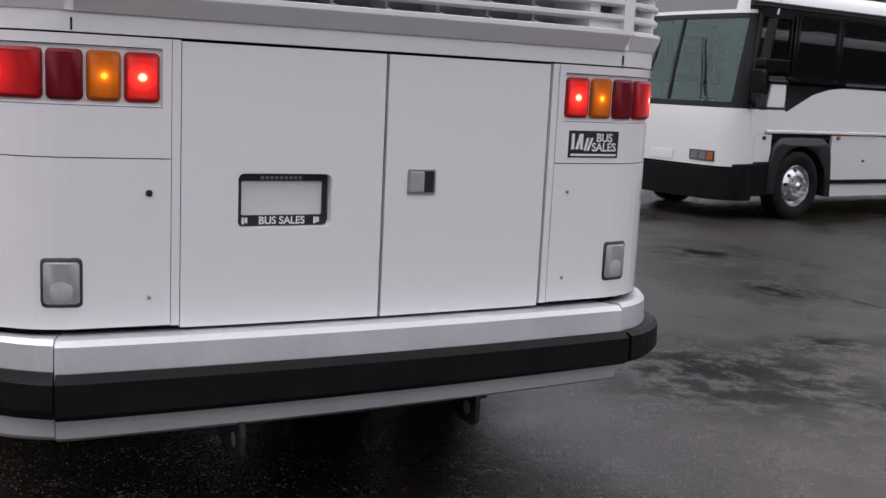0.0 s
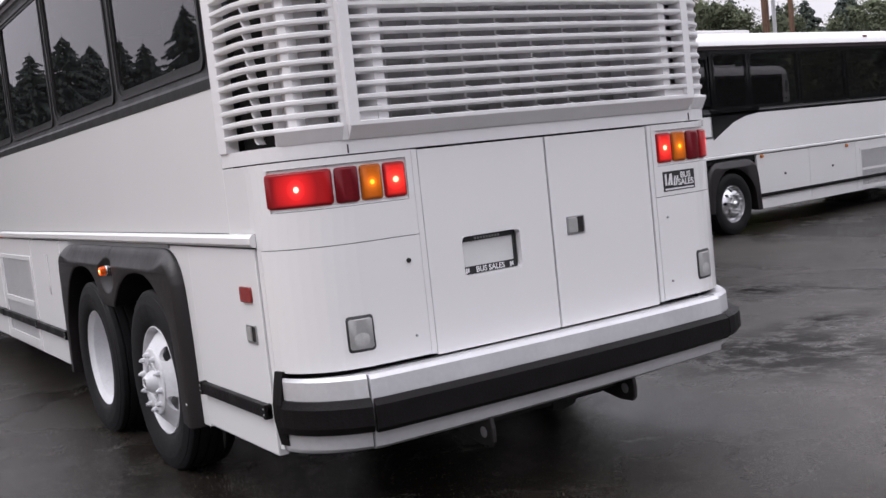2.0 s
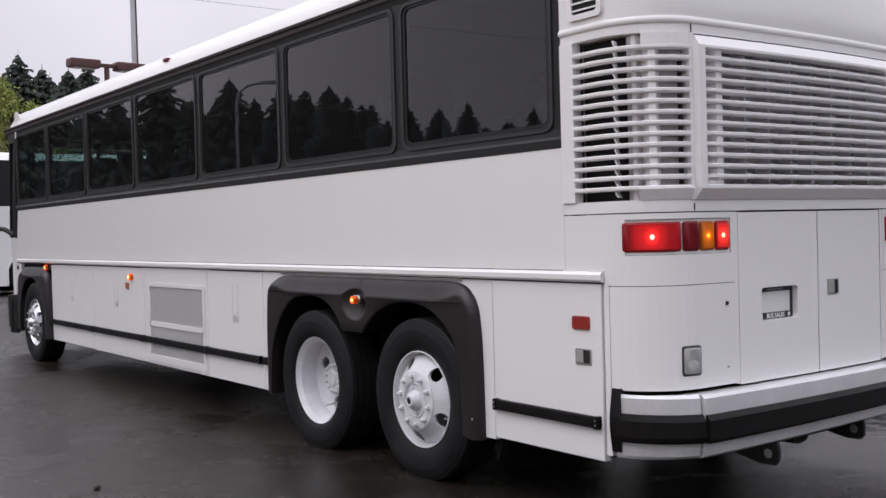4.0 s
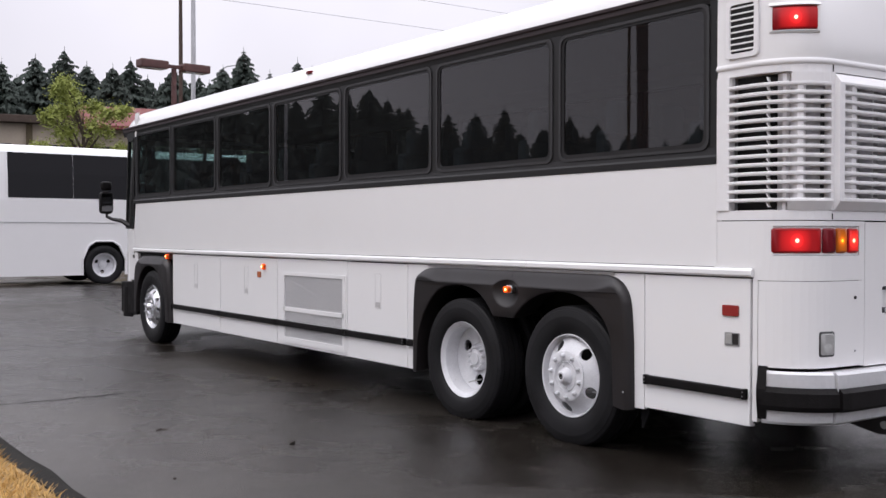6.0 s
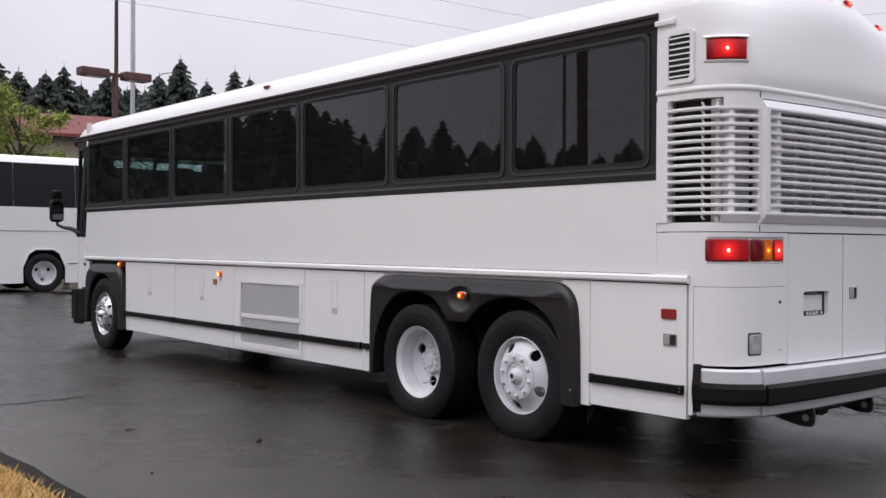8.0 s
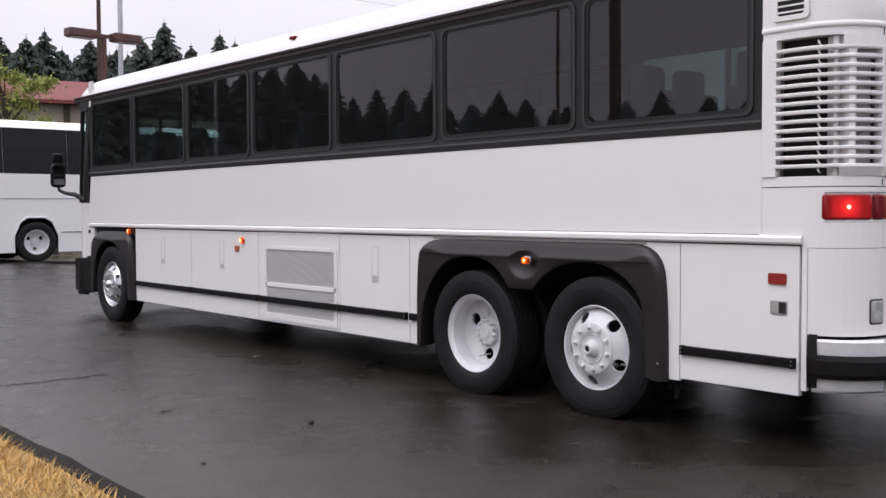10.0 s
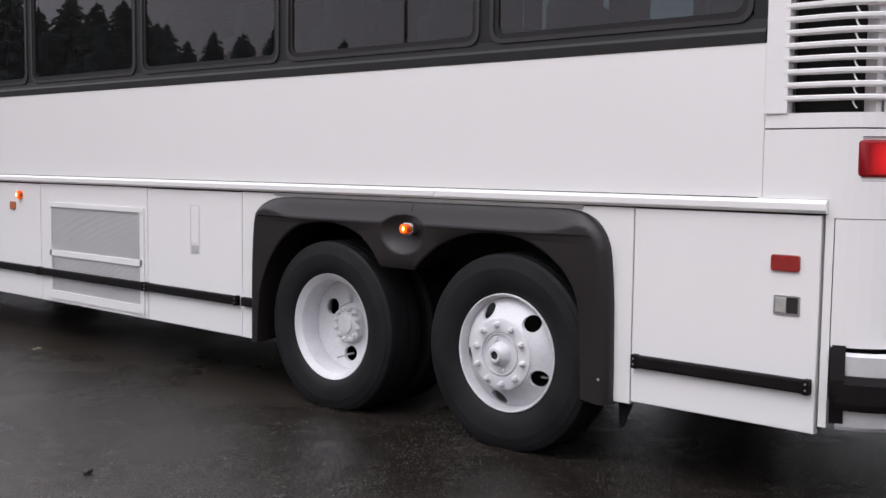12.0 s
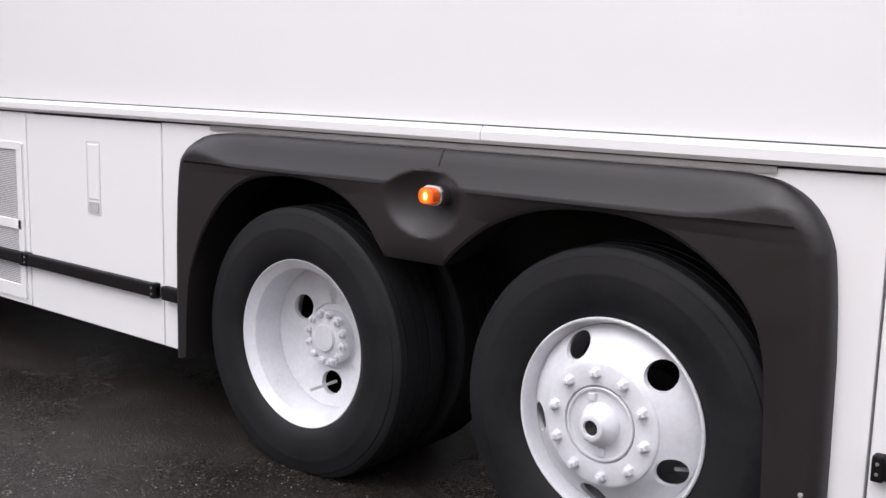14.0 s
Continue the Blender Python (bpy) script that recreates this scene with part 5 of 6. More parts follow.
def asphalt():
    m = bpy.data.materials.new("wet_asphalt")
    m.use_nodes = True
    nt = m.node_tree
    b = nt.nodes["Principled BSDF"]
    co = nt.nodes.new("ShaderNodeTexCoord")

    def noise_tex(scale, detail=4, rough=0.55):
        n = nt.nodes.new("ShaderNodeTexNoise")
        n.inputs["Scale"].default_value, n.inputs["Detail"].default_value, n.inputs["Roughness"].default_value = scale, detail, rough
        nt.links.new(co.outputs["Object"], n.inputs["Vector"])
        return n

    def ramp(src, stops):
        r = nt.nodes.new("ShaderNodeValToRGB")
        e = r.color_ramp.elements
        e[0].position, e[0].color = stops[0][0], (*[stops[0][1]] * 3, 1) if not isinstance(stops[0][1], tuple) else (*stops[0][1], 1)
        e[1].position, e[1].color = stops[-1][0], (*[stops[-1][1]] * 3, 1) if not isinstance(stops[-1][1], tuple) else (*stops[-1][1], 1)
        for p, v in stops[1:-1]:
            k = r.color_ramp.elements.new(p)
            k.color = (*[v] * 3, 1) if not isinstance(v, tuple) else (*v, 1)
        nt.links.new(src, r.inputs[0])
        return r

    big, mid, fine = noise_tex(0.22, 5, 0.6), noise_tex(1.7, 6, 0.65), noise_tex(70, 4, 0.75)

    def math_node(kind, a, b2):
        n = nt.nodes.new("ShaderNodeMath")
        n.operation = kind
        for i, v in enumerate((a, b2)):
            if isinstance(v, (int, float)):
                n.inputs[i].default_value = v
            else:
                nt.links.new(v, n.inputs[i])
        return n.outputs[0]

    def mix_node(kind, fac, a, b2):
        n = nt.nodes.new("ShaderNodeMixRGB")
        n.blend_type = kind
        for i, v in enumerate((fac, a, b2)):
            if isinstance(v, (int, float)):
                n.inputs[i].default_value = v
            elif isinstance(v, tuple):
                n.inputs[i].default_value = (*v, 1)
            else:
                nt.links.new(v, n.inputs[i])
        return n.outputs[0]
    wet = math_node("ADD", math_node("MULTIPLY", mid.outputs["Fac"], 0.20), math_node("MULTIPLY", big.outputs["Fac"], 0.80))
    stones = nt.nodes.new("ShaderNodeTexVoronoi")
    stones.inputs["Scale"].default_value = 130
    nt.links.new(co.outputs["Object"], stones.inputs["Vector"])
    sep = nt.nodes.new("ShaderNodeSeparateColor")
    nt.links.new(stones.outputs["Color"], sep.inputs[0])
    rough = ramp(wet, ((0.40, 0.16), (0.47, 0.25), (0.53, 0.34), (0.61, 0.44)))
    tone = ramp(wet, ((0.38, (0.0120, 0.0099, 0.0083)), (0.48, (0.0190, 0.0160, 0.0137)), (0.53, (0.0255, 0.0220, 0.0192)), (0.62, (0.038, 0.0335, 0.030))))
    pale = ramp(sep.outputs[0], ((0.0, 0.55), (0.55, 0.9), (0.84, 1.2), (0.95, 1.9), (1.0, 3.0)))
    grit = ramp(fine.outputs["Fac"], ((0.32, 0.65), (0.52, 1.0), (0.70, 1.5)))
    col = mix_node("MULTIPLY", 0.9, mix_node("MULTIPLY", 0.9, tone.outputs[0], grit.outputs[0]), pale.outputs[0])
    spots = nt.nodes.new("ShaderNodeTexVoronoi")
    spots.inputs["Scale"].default_value = 34
    nt.links.new(co.outputs["Object"], spots.inputs["Vector"])
    dots = ramp(spots.outputs["Distance"], ((0.06, 1.0), (0.13, 0.0)))
    chips = nt.nodes.new("ShaderNodeTexVoronoi")
    chips.inputs["Scale"].default_value = 75
    nt.links.new(co.outputs["Object"], chips.inputs["Vector"])
    chip_col = nt.nodes.new("ShaderNodeSeparateColor")
    nt.links.new(chips.outputs["Color"], chip_col.inputs[0])
    chip = math_node("MULTIPLY", ramp(chips.outputs["Distance"], ((0.12, 1.0), (0.22, 0.0))).outputs[0], ramp(chip_col.outputs[1], ((0.80, 0.0), (0.90, 1.0))).outputs[0])
    thin = noise_tex(5, 2)
    keep = ramp(thin.outputs["Fac"], ((0.38, 0.1), (0.56, 0.85)))
    # dark oily stains
    oil = ramp(noise_tex(0.9, 5, 0.6).outputs["Fac"], ((0.56, 1.0), (0.74, 0.62)))
    col = mix_node("MULTIPLY", 1.0, col, oil.outputs[0])
    # patches with ragged edges: a film of water, worn rough spots, painted bumper shade
    ragged, blotch = noise_tex(1.3, 6, 0.7), noise_tex(3.6, 6, 0.72)

    def patch(cx, cy, rx, ry, rag, soft):
        v, w, d = (nt.nodes.new("ShaderNodeVectorMath") for _ in range(3))
        v.operation, w.operation, d.operation = "SUBTRACT", "DIVIDE", "LENGTH"
        v.inputs[1].default_value, w.inputs[1].default_value = (cx, cy, 0), (rx, ry, 1e4)
        nt.links.new(co.outputs["Object"], v.inputs[0])
        nt.links.new(v.outputs[0], w.inputs[0])
        nt.links.new(w.outputs[0], d.inputs[0])
        far = math_node("ADD", d.outputs["Value"], math_node("MULTIPLY", math_node("SUBTRACT", ragged.outputs["Fac"], 0.5), rag))
        return ramp(far, ((1 - soft, 1.0), (1.0, 0.0))).outputs[0]
    # water film; besides its gloss, sky sheen is painted in as paler colour
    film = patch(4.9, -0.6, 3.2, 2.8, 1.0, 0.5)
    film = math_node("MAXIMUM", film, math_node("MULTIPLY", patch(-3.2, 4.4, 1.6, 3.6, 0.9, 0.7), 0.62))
    worn = patch(4.15, 1.05, 1.35, 1.25, 1.0, 0.6)
    for c in ((6.7, 3.4, 0.75, 0.55), (5.3, 1.7, 0.9, 0.4), (7.6, 5.6, 0.9, 0.7), (4.9, 0.2, 0.5, 0.35)):
        worn = math_node("MAXIMUM", worn, patch(*c, 1.2, 0.7))
    worn = math_node("MULTIPLY", worn, ramp(blotch.outputs["Fac"], ((0.39, 0.0), (0.54, 1.0))).outputs[0])
    # shade under the rear bumper, put into the ground's colour
    bumper_shade = patch(0.7, -0.1, 1.5, 0.95, 0.8, 0.5)
    # sheltered, less wet ground along the coach, the coach's shade painted into its colour
    sheltered_shade = patch(0.3, 6.8, 2.1, 4.6, 0.7, 0.75)
    # base colour raised on the film to imitate reflected sky
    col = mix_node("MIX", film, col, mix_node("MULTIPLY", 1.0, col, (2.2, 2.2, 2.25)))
    col = mix_node("MIX", worn, col, mix_node("MULTIPLY", 1.0, col, (0.18, 0.18, 0.18)))
    col = mix_node("MIX", sheltered_shade, col, mix_node("MULTIPLY", 1.0, col, (0.78, 0.72, 0.66)))
    col = mix_node("MIX", bumper_shade, col, mix_node("MULTIPLY", 1.0, col, (0.82, 0.80, 0.74)))
    specks = math_node("MULTIPLY", math_node("MAXIMUM", math_node("MULTIPLY", dots.outputs[0], keep.outputs[0]), chip), math_node("SUBTRACT", 1.0, math_node("MULTIPLY", film, 0.94)))
    col = mix_node("MIX", specks, col, (0.48, 0.45, 0.38))
    col = mix_node("MIX", math_node("MULTIPLY", patch(0.46, -0.04, 0.10, 0.09, 0.25, 0.45), 0.7), col, (0.07, 0.066, 0.06))
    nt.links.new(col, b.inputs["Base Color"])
    gloss = math_node("ADD", rough.outputs[0], math_node("MULTIPLY", math_node("SUBTRACT", fine.outputs["Fac"], 0.5), 0.22))
    gloss = mix_node("MIX", math_node("MULTIPLY", film, 0.8), gloss, (0.24, 0.24, 0.24))
    nt.links.new(mix_node("MIX", worn, gloss, (0.7, 0.7, 0.7)), b.inputs["Roughness"])
    shine = math_node("ADD", 0.31, math_node("MULTIPLY", film, 0.27))
    shine = math_node("SUBTRACT", shine, math_node("MULTIPLY", worn, 0.30))
    shine = math_node("SUBTRACT", shine, math_node("MULTIPLY", sheltered_shade, 0.16))
    nt.links.new(math_node("ADD", shine, math_node("MULTIPLY", bumper_shade, 0.06)), b.inputs["Specular IOR Level"])
    bp = nt.nodes.new("ShaderNodeBump")
    bp.inputs["Distance"].default_value = 0.006
    nt.links.new(ramp(wet, ((0.40, 0.30), (0.60, 0.8))).outputs[0], bp.inputs["Strength"])
    nt.links.new(math_node("ADD", fine.outputs["Fac"], math_node("MULTIPLY", stones.outputs["Distance"], -0.6)), bp.inputs["Height"])
    nt.links.new(bp.outputs[0], b.inputs["Normal"])
    return m


def build_ground():
    axis = [-900, -500, -260, -150, -100, -70, -50] + [-40 + 2 * i for i in range(10)] + [-20 + 0.8 * i for i in range(75)] + [40 + 3 * i for i in range(8)] + [70, 90, 120, 180, 300, 550, 900]
    bm = bmesh.new()
    grid = [[bm.verts.new((x, y, ground_z(x, y))) for y in axis] for x in axis]
    for i in range(len(axis) - 1):
        for j in range(len(axis) - 1):
            bm.faces.new((grid[i][j], grid[i + 1][j], grid[i + 1][j + 1], grid[i][j + 1]))
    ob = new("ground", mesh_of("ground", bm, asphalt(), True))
    tagged(ob, "wet dark asphalt lot with damp and drier patches", "ground", kind="structure")


build_ground()

KERB = mat("dark_wet_kerb", (0.018, 0.0165, 0.0145), 0.85, 0, vary=0.5, scale=6, bump=0.6, bump_scale=50, spec=0.15)
SOIL = mat("straw_covered_soil", (0.27, 0.17, 0.065), 0.9, 0, vary=0.45, scale=5, bump=0.4, bump_scale=40)
PILASTER = mat("brown_pilaster", (0.09, 0.07, 0.04), 0.9, 0, vary=0.3, scale=2)
STRAW = mat("straw_dry_grass", (0.56, 0.35, 0.12), 0.8, 0, vary=0.35, scale=3)


def build_island():
    kerb = bmesh.new()
    rng = random.Random(3)
    prof = [(-3.62, -0.02), (-3.62, 0.092), (-3.58, 0.100), (-3.51, 0.092), (-3.44, 0.055), (-3.38, -0.02)]
    ys = [-7 + 0.5 * i for i in range(34)]
    rows = [[kerb.verts.new((x + rng.uniform(-0.012, 0.012), y, z + rng.uniform(-0.006, 0.006))) for x, z in prof] for y in ys]
    for p, q in zip(rows, rows[1:]):
        for i in range(len(prof) - 1):
            kerb.faces.new((p[i], p[i + 1], q[i + 1], q[i]))
    ob = new("kerb", mesh_of("kerb", kerb, KERB, True, 60))
    tagged(ob, "dark rounded asphalt kerb beside the grass", "kerb", kind="structure")
    verge = bmesh.new()
    box(verge, -9.0, -3.61, -7, 9.5, -0.05, 0.085)
    ob = new("verge", mesh_of("verge", verge, SOIL))
    tagged(ob, "soil strip with dry straw grass", "verge", kind="structure")
    blades = bmesh.new()
    for _ in range(26000):
        x, y = -3.64 - abs(rng.gauss(0, 0.75)), rng.uniform(-3.5, 7.5)
        if x < -6.5:
            continue
        h, a = rng.uniform(0.02, 0.075), rng.uniform(0, 6.28)
        lx, ly, w = rng.gauss(0.015, 0.04), rng.gauss(0, 0.05), 0.004
        dx, dy = w * math.cos(a), w * math.sin(a)
        v = [blades.verts.new(p) for p in ((x - dx, y - dy, 0.08), (x + dx, y + dy, 0.08), (x + lx * 0.5 + dx * 0.7, y + ly * 0.5 + dy * 0.7, 0.08 + h * 0.6), (x + lx * 0.5 - dx * 0.7, y + ly * 0.5 - dy * 0.7, 0.08 + h * 0.6), (x + lx, y + ly, 0.08 + h))]
        blades.faces.new(v[:4]), blades.faces.new((v[3], v[2], v[4]))
    ob = new("dry_grass", mesh_of("dry_grass", blades, STRAW))
    tagged(ob, "tufts of dry straw-coloured grass", "grass", kind="stuff")


build_island()

# ---- coaches ----
main_coach = thing("coach_bus", "white tour coach with dark windows and lit tail lamps", "bus", "parked coaches")
build_coach(main_coach)
B2_PLACE = pose(22.25, 9.17, -0.21, 0, 0, 95.5)
second_coach = thing("coach_bus", "white tour coach with a swept black window line", "bus", "parked coaches")
build_coach(second_coach, lit=False, sweep=True)
second_coach.matrix_world = B2_PLACE
third_coach = copy_thing(second_coach, pose(22.6, 1.17, -0.298, 0, 0, 90))
tagged(third_coach, "white tour coach parked nose-on, with a black bumper")


def build_far_coach(place):
    root = thing("coach_bus", "white coach with a tall dark window band, parked across", "bus", "parked coaches")
    def P(name, bm, m, label="", smooth=False, parent=root):
        return part(name, bm, m, parent, label, smooth)
    L = 12.2
    prof = [(0.0, 0.24), (0.0, 2.2), (0.04, 2.9), (0.10, 3.42), (0.20, 3.56), (0.45, 3.64), (1.3, 3.68), (2.15, 3.64), (2.40, 3.56), (2.50, 3.42), (2.56, 2.9), (2.6, 2.2), (2.6, 0.24)]
    body = bmesh.new()
    rows = [[body.verts.new((x, y, z)) for x, z in prof] for y in (0.0, 1.6, 2.75, 8.8, 9.95, L)]
    for k, (p, q) in enumerate(zip(rows, rows[1:])):
        for i in range(len(prof) - 1):
            if k in (1, 3) and i in (0, len(prof) - 2):
                continue
            body.faces.new((p[i], p[i + 1], q[i + 1], q[i]))
    body.faces.new(rows[0]), body.faces.new(rows[-1][::-1])
    for y0, y1 in ((1.6, 2.75), (8.8, 9.95)):
        for x0 in (0.0, 2.6):
            c, h = (y0 + y1) / 2, (y1 - y0) / 2
            arc = [(c - h, 0.24), (c - h, 0.66), (c - h * 0.72, 1.02), (c - h * 0.4, 1.14), (c + h * 0.4, 1.14), (c + h * 0.72, 1.02), (c + h, 0.66), (c + h, 0.24)]
            poly = [(y0, 2.2)] + [(y0, 0.24)] + arc[1:-1] + [(y1, 0.24), (y1, 2.2)]
            body.faces.new([body.verts.new((x0, u, v)) for u, v in poly])
            lip = bmesh.new()
            tube(lip, [(x0, u, v) for u, v in arc], 0.03, 6)
            P("arch_lip", lip, WHITE_FLAT)
    bmesh.ops.remove_doubles(body, verts=body.verts, dist=0.0005)
    P("body", body, WHITE)
    P("underbody", boxed(0.7, 1.9, 0.2, L - 0.2, 0.3, 1.2), DARK)
    for x0, x1 in ((-0.012, 0.02), (2.58, 2.612)):
        P("skirt_line", boxed(x0, x1, 2.8, 8.75, 0.74, 0.76), GASKET)
        P("side_line", boxed(x0, x1, 0.2, L - 0.2, 1.62, 1.635), STEEL)
        P("side_box", boxed(x0, x1, 7.9, 8.05, 1.20, 1.27), HOOK)
        n = 7
        for k in range(n):
            y0 = 0.4 + k * 1.63
            pane = bmesh.new()
            out = (lambda x: x - 0.008) if x0 < 0 else (lambda x: 2.608 - x)
            rows = [[pane.verts.new((out(x), y, z)) for y in (y0, y0 + 1.622)] for x, z in ((0.003, 2.26), (0.04, 2.9), (0.10, 3.42))]
            rows += [[pane.verts.new((out(x + 0.006), y, z)) for y in (y0, y0 + 1.622)] for x, z in ((0.10, 3.42), (0.04, 2.9), (0.003, 2.26))]
            for i in range(6):
                p, q = rows[i], rows[(i + 1) % 6]
                pane.faces.new((p[0], p[1], q[1], q[0]))
            P("window", pane, mat_dark_pane)
    for y in (2.175, 9.375):
        for flip in (False, True):
            coach_wheel(root, y, "in", RIM, flip)
    root.matrix_world = place
    return root


mat_dark_pane = mat("black_tinted_pane", (0.010, 0.010, 0.012), 0.08, 0, spec=0.16)
build_far_coach(pose(12.9, 24.0, 0.21, 0, 0, 90))

# ---- trees ----
BARK = mat("dark_bark", (0.07, 0.05, 0.04), 0.9, 0, vary=0.3, scale=6)


def leaf_mat(name, color):
    return mat(name, color, 0.75, 0, vary=0.5, scale=0.6, spec=0.25)


FIR = leaf_mat("dark_fir_needles", (0.044, 0.057, 0.048))
FIR2 = leaf_mat("blue_green_fir_needles", (0.058, 0.074, 0.064))
LEAF = leaf_mat("fresh_green_leaves", (0.31, 0.35, 0.095))
LEAF2 = leaf_mat("dull_green_leaves", (0.145, 0.165, 0.105))


def fir_meshes(seed, h, spread, needles):
    """A spired conifer: whorls of drooping boughs, each bough a row of ragged sprays."""
    rng = random.Random(seed)
    trunk = tube(bmesh.new(), [(0, 0, 0), (0.03, 0, h * 0.5), (0, 0.02, h * 0.98)], [h * 0.016, h * 0.010, h * 0.002], 7)
    crown = bmesh.new()
    boughs = int(h * 40)
    for k in range(boughs):
        f = (k / (boughs - 1)) ** 0.85
        z = h * (0.12 + 0.87 * f) + rng.uniform(-0.12, 0.12)
        reach = (spread * (1 - f) ** 0.72 + 0.10) * rng.choice((0.55, 0.8, 0.95, 1.0, 1.2))
        a = k * 2.4 + rng.uniform(-0.5, 0.5)
        rise, droop = rng.uniform(0.0, 0.25) * (0.3 + f), rng.uniform(0.25, 0.55)
        sprays = max(2, min(11, int(reach / 0.22)))
        for i in range(sprays):
            g0, g1 = i / sprays, min(1.0, (i + 1.5) / sprays)
            r0, r1 = reach * g0, reach * g1
            z0, z1 = z + rise * r0 - droop * r0 * g0, z + rise * r1 - droop * r1 * g1
            for way in (-1, 1):
                w = (0.07 + 0.15 * reach * (1 - 0.55 * g0)) * rng.uniform(0.6, 1.35) * way
                ca, sa = math.cos(a), math.sin(a)
                rm = 0.35 * r0 + 0.65 * r1
                hang = rng.uniform(0.04, 0.16) + 0.05 * reach
                pts = ((r0 * ca, r0 * sa, z0 + 0.05), (rm * ca - w * sa, rm * sa + w * ca, z1 - hang), (r1 * ca, r1 * sa, z1 + rng.uniform(-0.04, 0.06)))
                crown.faces.new([crown.verts.new(p) for p in pts])
    tube(crown, [(0, 0, h * 0.95), (0, 0, h * 1.02)], [0.05, 0.012], 4)
    return mesh_of("trunk", trunk, BARK), mesh_of("crown", crown, needles)


def broad_meshes(seed, h, spread, leaves, count=2600, leaf=0.16, core=0):
    """A broadleaf tree: limbs, clumps of leaves at their tips, and denser foliage within."""
    rng = random.Random(seed)
    trunk = tube(bmesh.new(), [(0, 0, 0), (0.05, 0.02, h * 0.3), (0.1, -0.05, h * 0.6), (0.05, 0, h * 0.9)], [h * 0.022, h * 0.017, h * 0.010, h * 0.003], 8)
    crown = bmesh.new()
    tips = []
    for k in range(22):
        a, f = rng.uniform(0, 6.28), rng.uniform(0.25, 0.88)
        r = spread * rng.uniform(0.45, 1.0) * (1.15 - abs(f - 0.5))
        tip = Vector((r * math.cos(a), r * math.sin(a), h * f + r * rng.uniform(0.2, 0.7)))
        root = Vector((0.08, 0, h * f * 0.85))
        tube(trunk, [root, root.lerp(tip, 0.5) + Vector((0, 0, 0.15)), tip], [h * 0.007, h * 0.004, h * 0.001], 5)
        tips += [(tip, 0.36 * spread), (tip + Vector((rng.gauss(0, 0.3), rng.gauss(0, 0.3), 0.2)) * spread * 0.3, 0.24 * spread), (root.lerp(tip, 0.6), 0.4 * spread)]
    for k in range(count + core):
        c, s = rng.choice(tips)
        tight, size = (0.42, leaf) if k < count else (0.26, leaf * 3.2)
        p = c + Vector((rng.gauss(0, s * tight), rng.gauss(0, s * tight), rng.gauss(0, s * tight * 0.8)))
        u = Vector((rng.gauss(0, 1), rng.gauss(0, 1), rng.gauss(0, 0.6))).normalized() * size * rng.uniform(0.6, 1.3)
        v = u.cross(Vector((rng.gauss(0, 1), rng.gauss(0, 1), rng.gauss(0, 1)))).normalized() * size * 0.45
        crown.faces.new([crown.verts.new(q) for q in (p - u, p + v, p + u, p - v)])
    return mesh_of("trunk", trunk, BARK), mesh_of("crown", crown, leaves)


FIRS = [fir_meshes(11, 16, 5.2, FIR), fir_meshes(12, 14, 4.9, FIR), fir_meshes(13, 18, 5.0, FIR2), fir_meshes(14, 12, 4.3, FIR), fir_meshes(15, 15, 5.9, FIR2)]
BROADS = [broad_meshes(21, 7.4, 1.45, LEAF, 15000, 0.06, 500), broad_meshes(22, 9.5, 3.2, LEAF2, 15000, 0.10, 1800), broad_meshes(23, 11, 3.4, LEAF2, 15000, 0.10, 1800)]


def plant(meshes, x, y, size, turn, name, label):
    t = thing(name, label, "tree", "trees round the lot" if name == "fir_tree" else "broadleaf trees")
    for n, me in zip(("trunk", "crown"), meshes):
        ob = new(n, me)
        ob.parent = t
    t.matrix_world = pose(x, y, ground_z(x, y) - 0.05, 0, 0, turn) @ Matrix.Diagonal((size, size, size, 1))


tree_rng = random.Random(5)
FIR_TOPS, BROAD_TOPS = ([sorted(v.co.z for v in crown.vertices)[-60 if kind is BROADS else -1] for _, crown in kind] for kind in (FIRS, BROADS))
WEST, EAST, SOUTH = (-5.3, -3.8), (5.3, -3.8), (-1.2, -3.8)


def plant_fir(base, az, d, height):
    i = tree_rng.randrange(5)
    x, y = base[0] + d * math.sin(radians(az)), base[1] + d * math.cos(radians(az))
    plant(FIRS[i], x, y, (height - ground_z(x, y)) / FIR_TOPS[i], tree_rng.uniform(0, 360), "fir_tree", "dark green spired fir tree")


def plant_broad(base, az, d, height, i):
    x, y = base[0] + d * math.sin(radians(az)), base[1] + d * math.cos(radians(az))
    plant(BROADS[i], x, y, (height - ground_z(x, y)) / BROAD_TOPS[i], az * 7, "broadleaf_tree", "leafy broadleaf tree in fresh green" if i == 0 else "full broadleaf tree in dull green")


def rise(el, d):
    """The height of a top that stands el degrees over the eye at d metres."""
    return 1.5 + d * math.tan(radians(el))


# a loose ring of firs round the lot, open where the nearer rows stand
for k in range(200):
    az = ((k % 100) * 3.6 + tree_rng.uniform(-1.5, 1.5)) % 360
    d = tree_rng.uniform(70, 82) if k < 100 else tree_rng.uniform(84, 98)
    if 4 < az < 72 or 290 < az < 338:
        continue
    plant_fir((-3, 0), az, d, rise(tree_rng.uniform(6.2, 7.2) if az > 337 else tree_rng.uniform(8.0, 10.5) if az > 180 else tree_rng.uniform(7.0, 9.0), d))
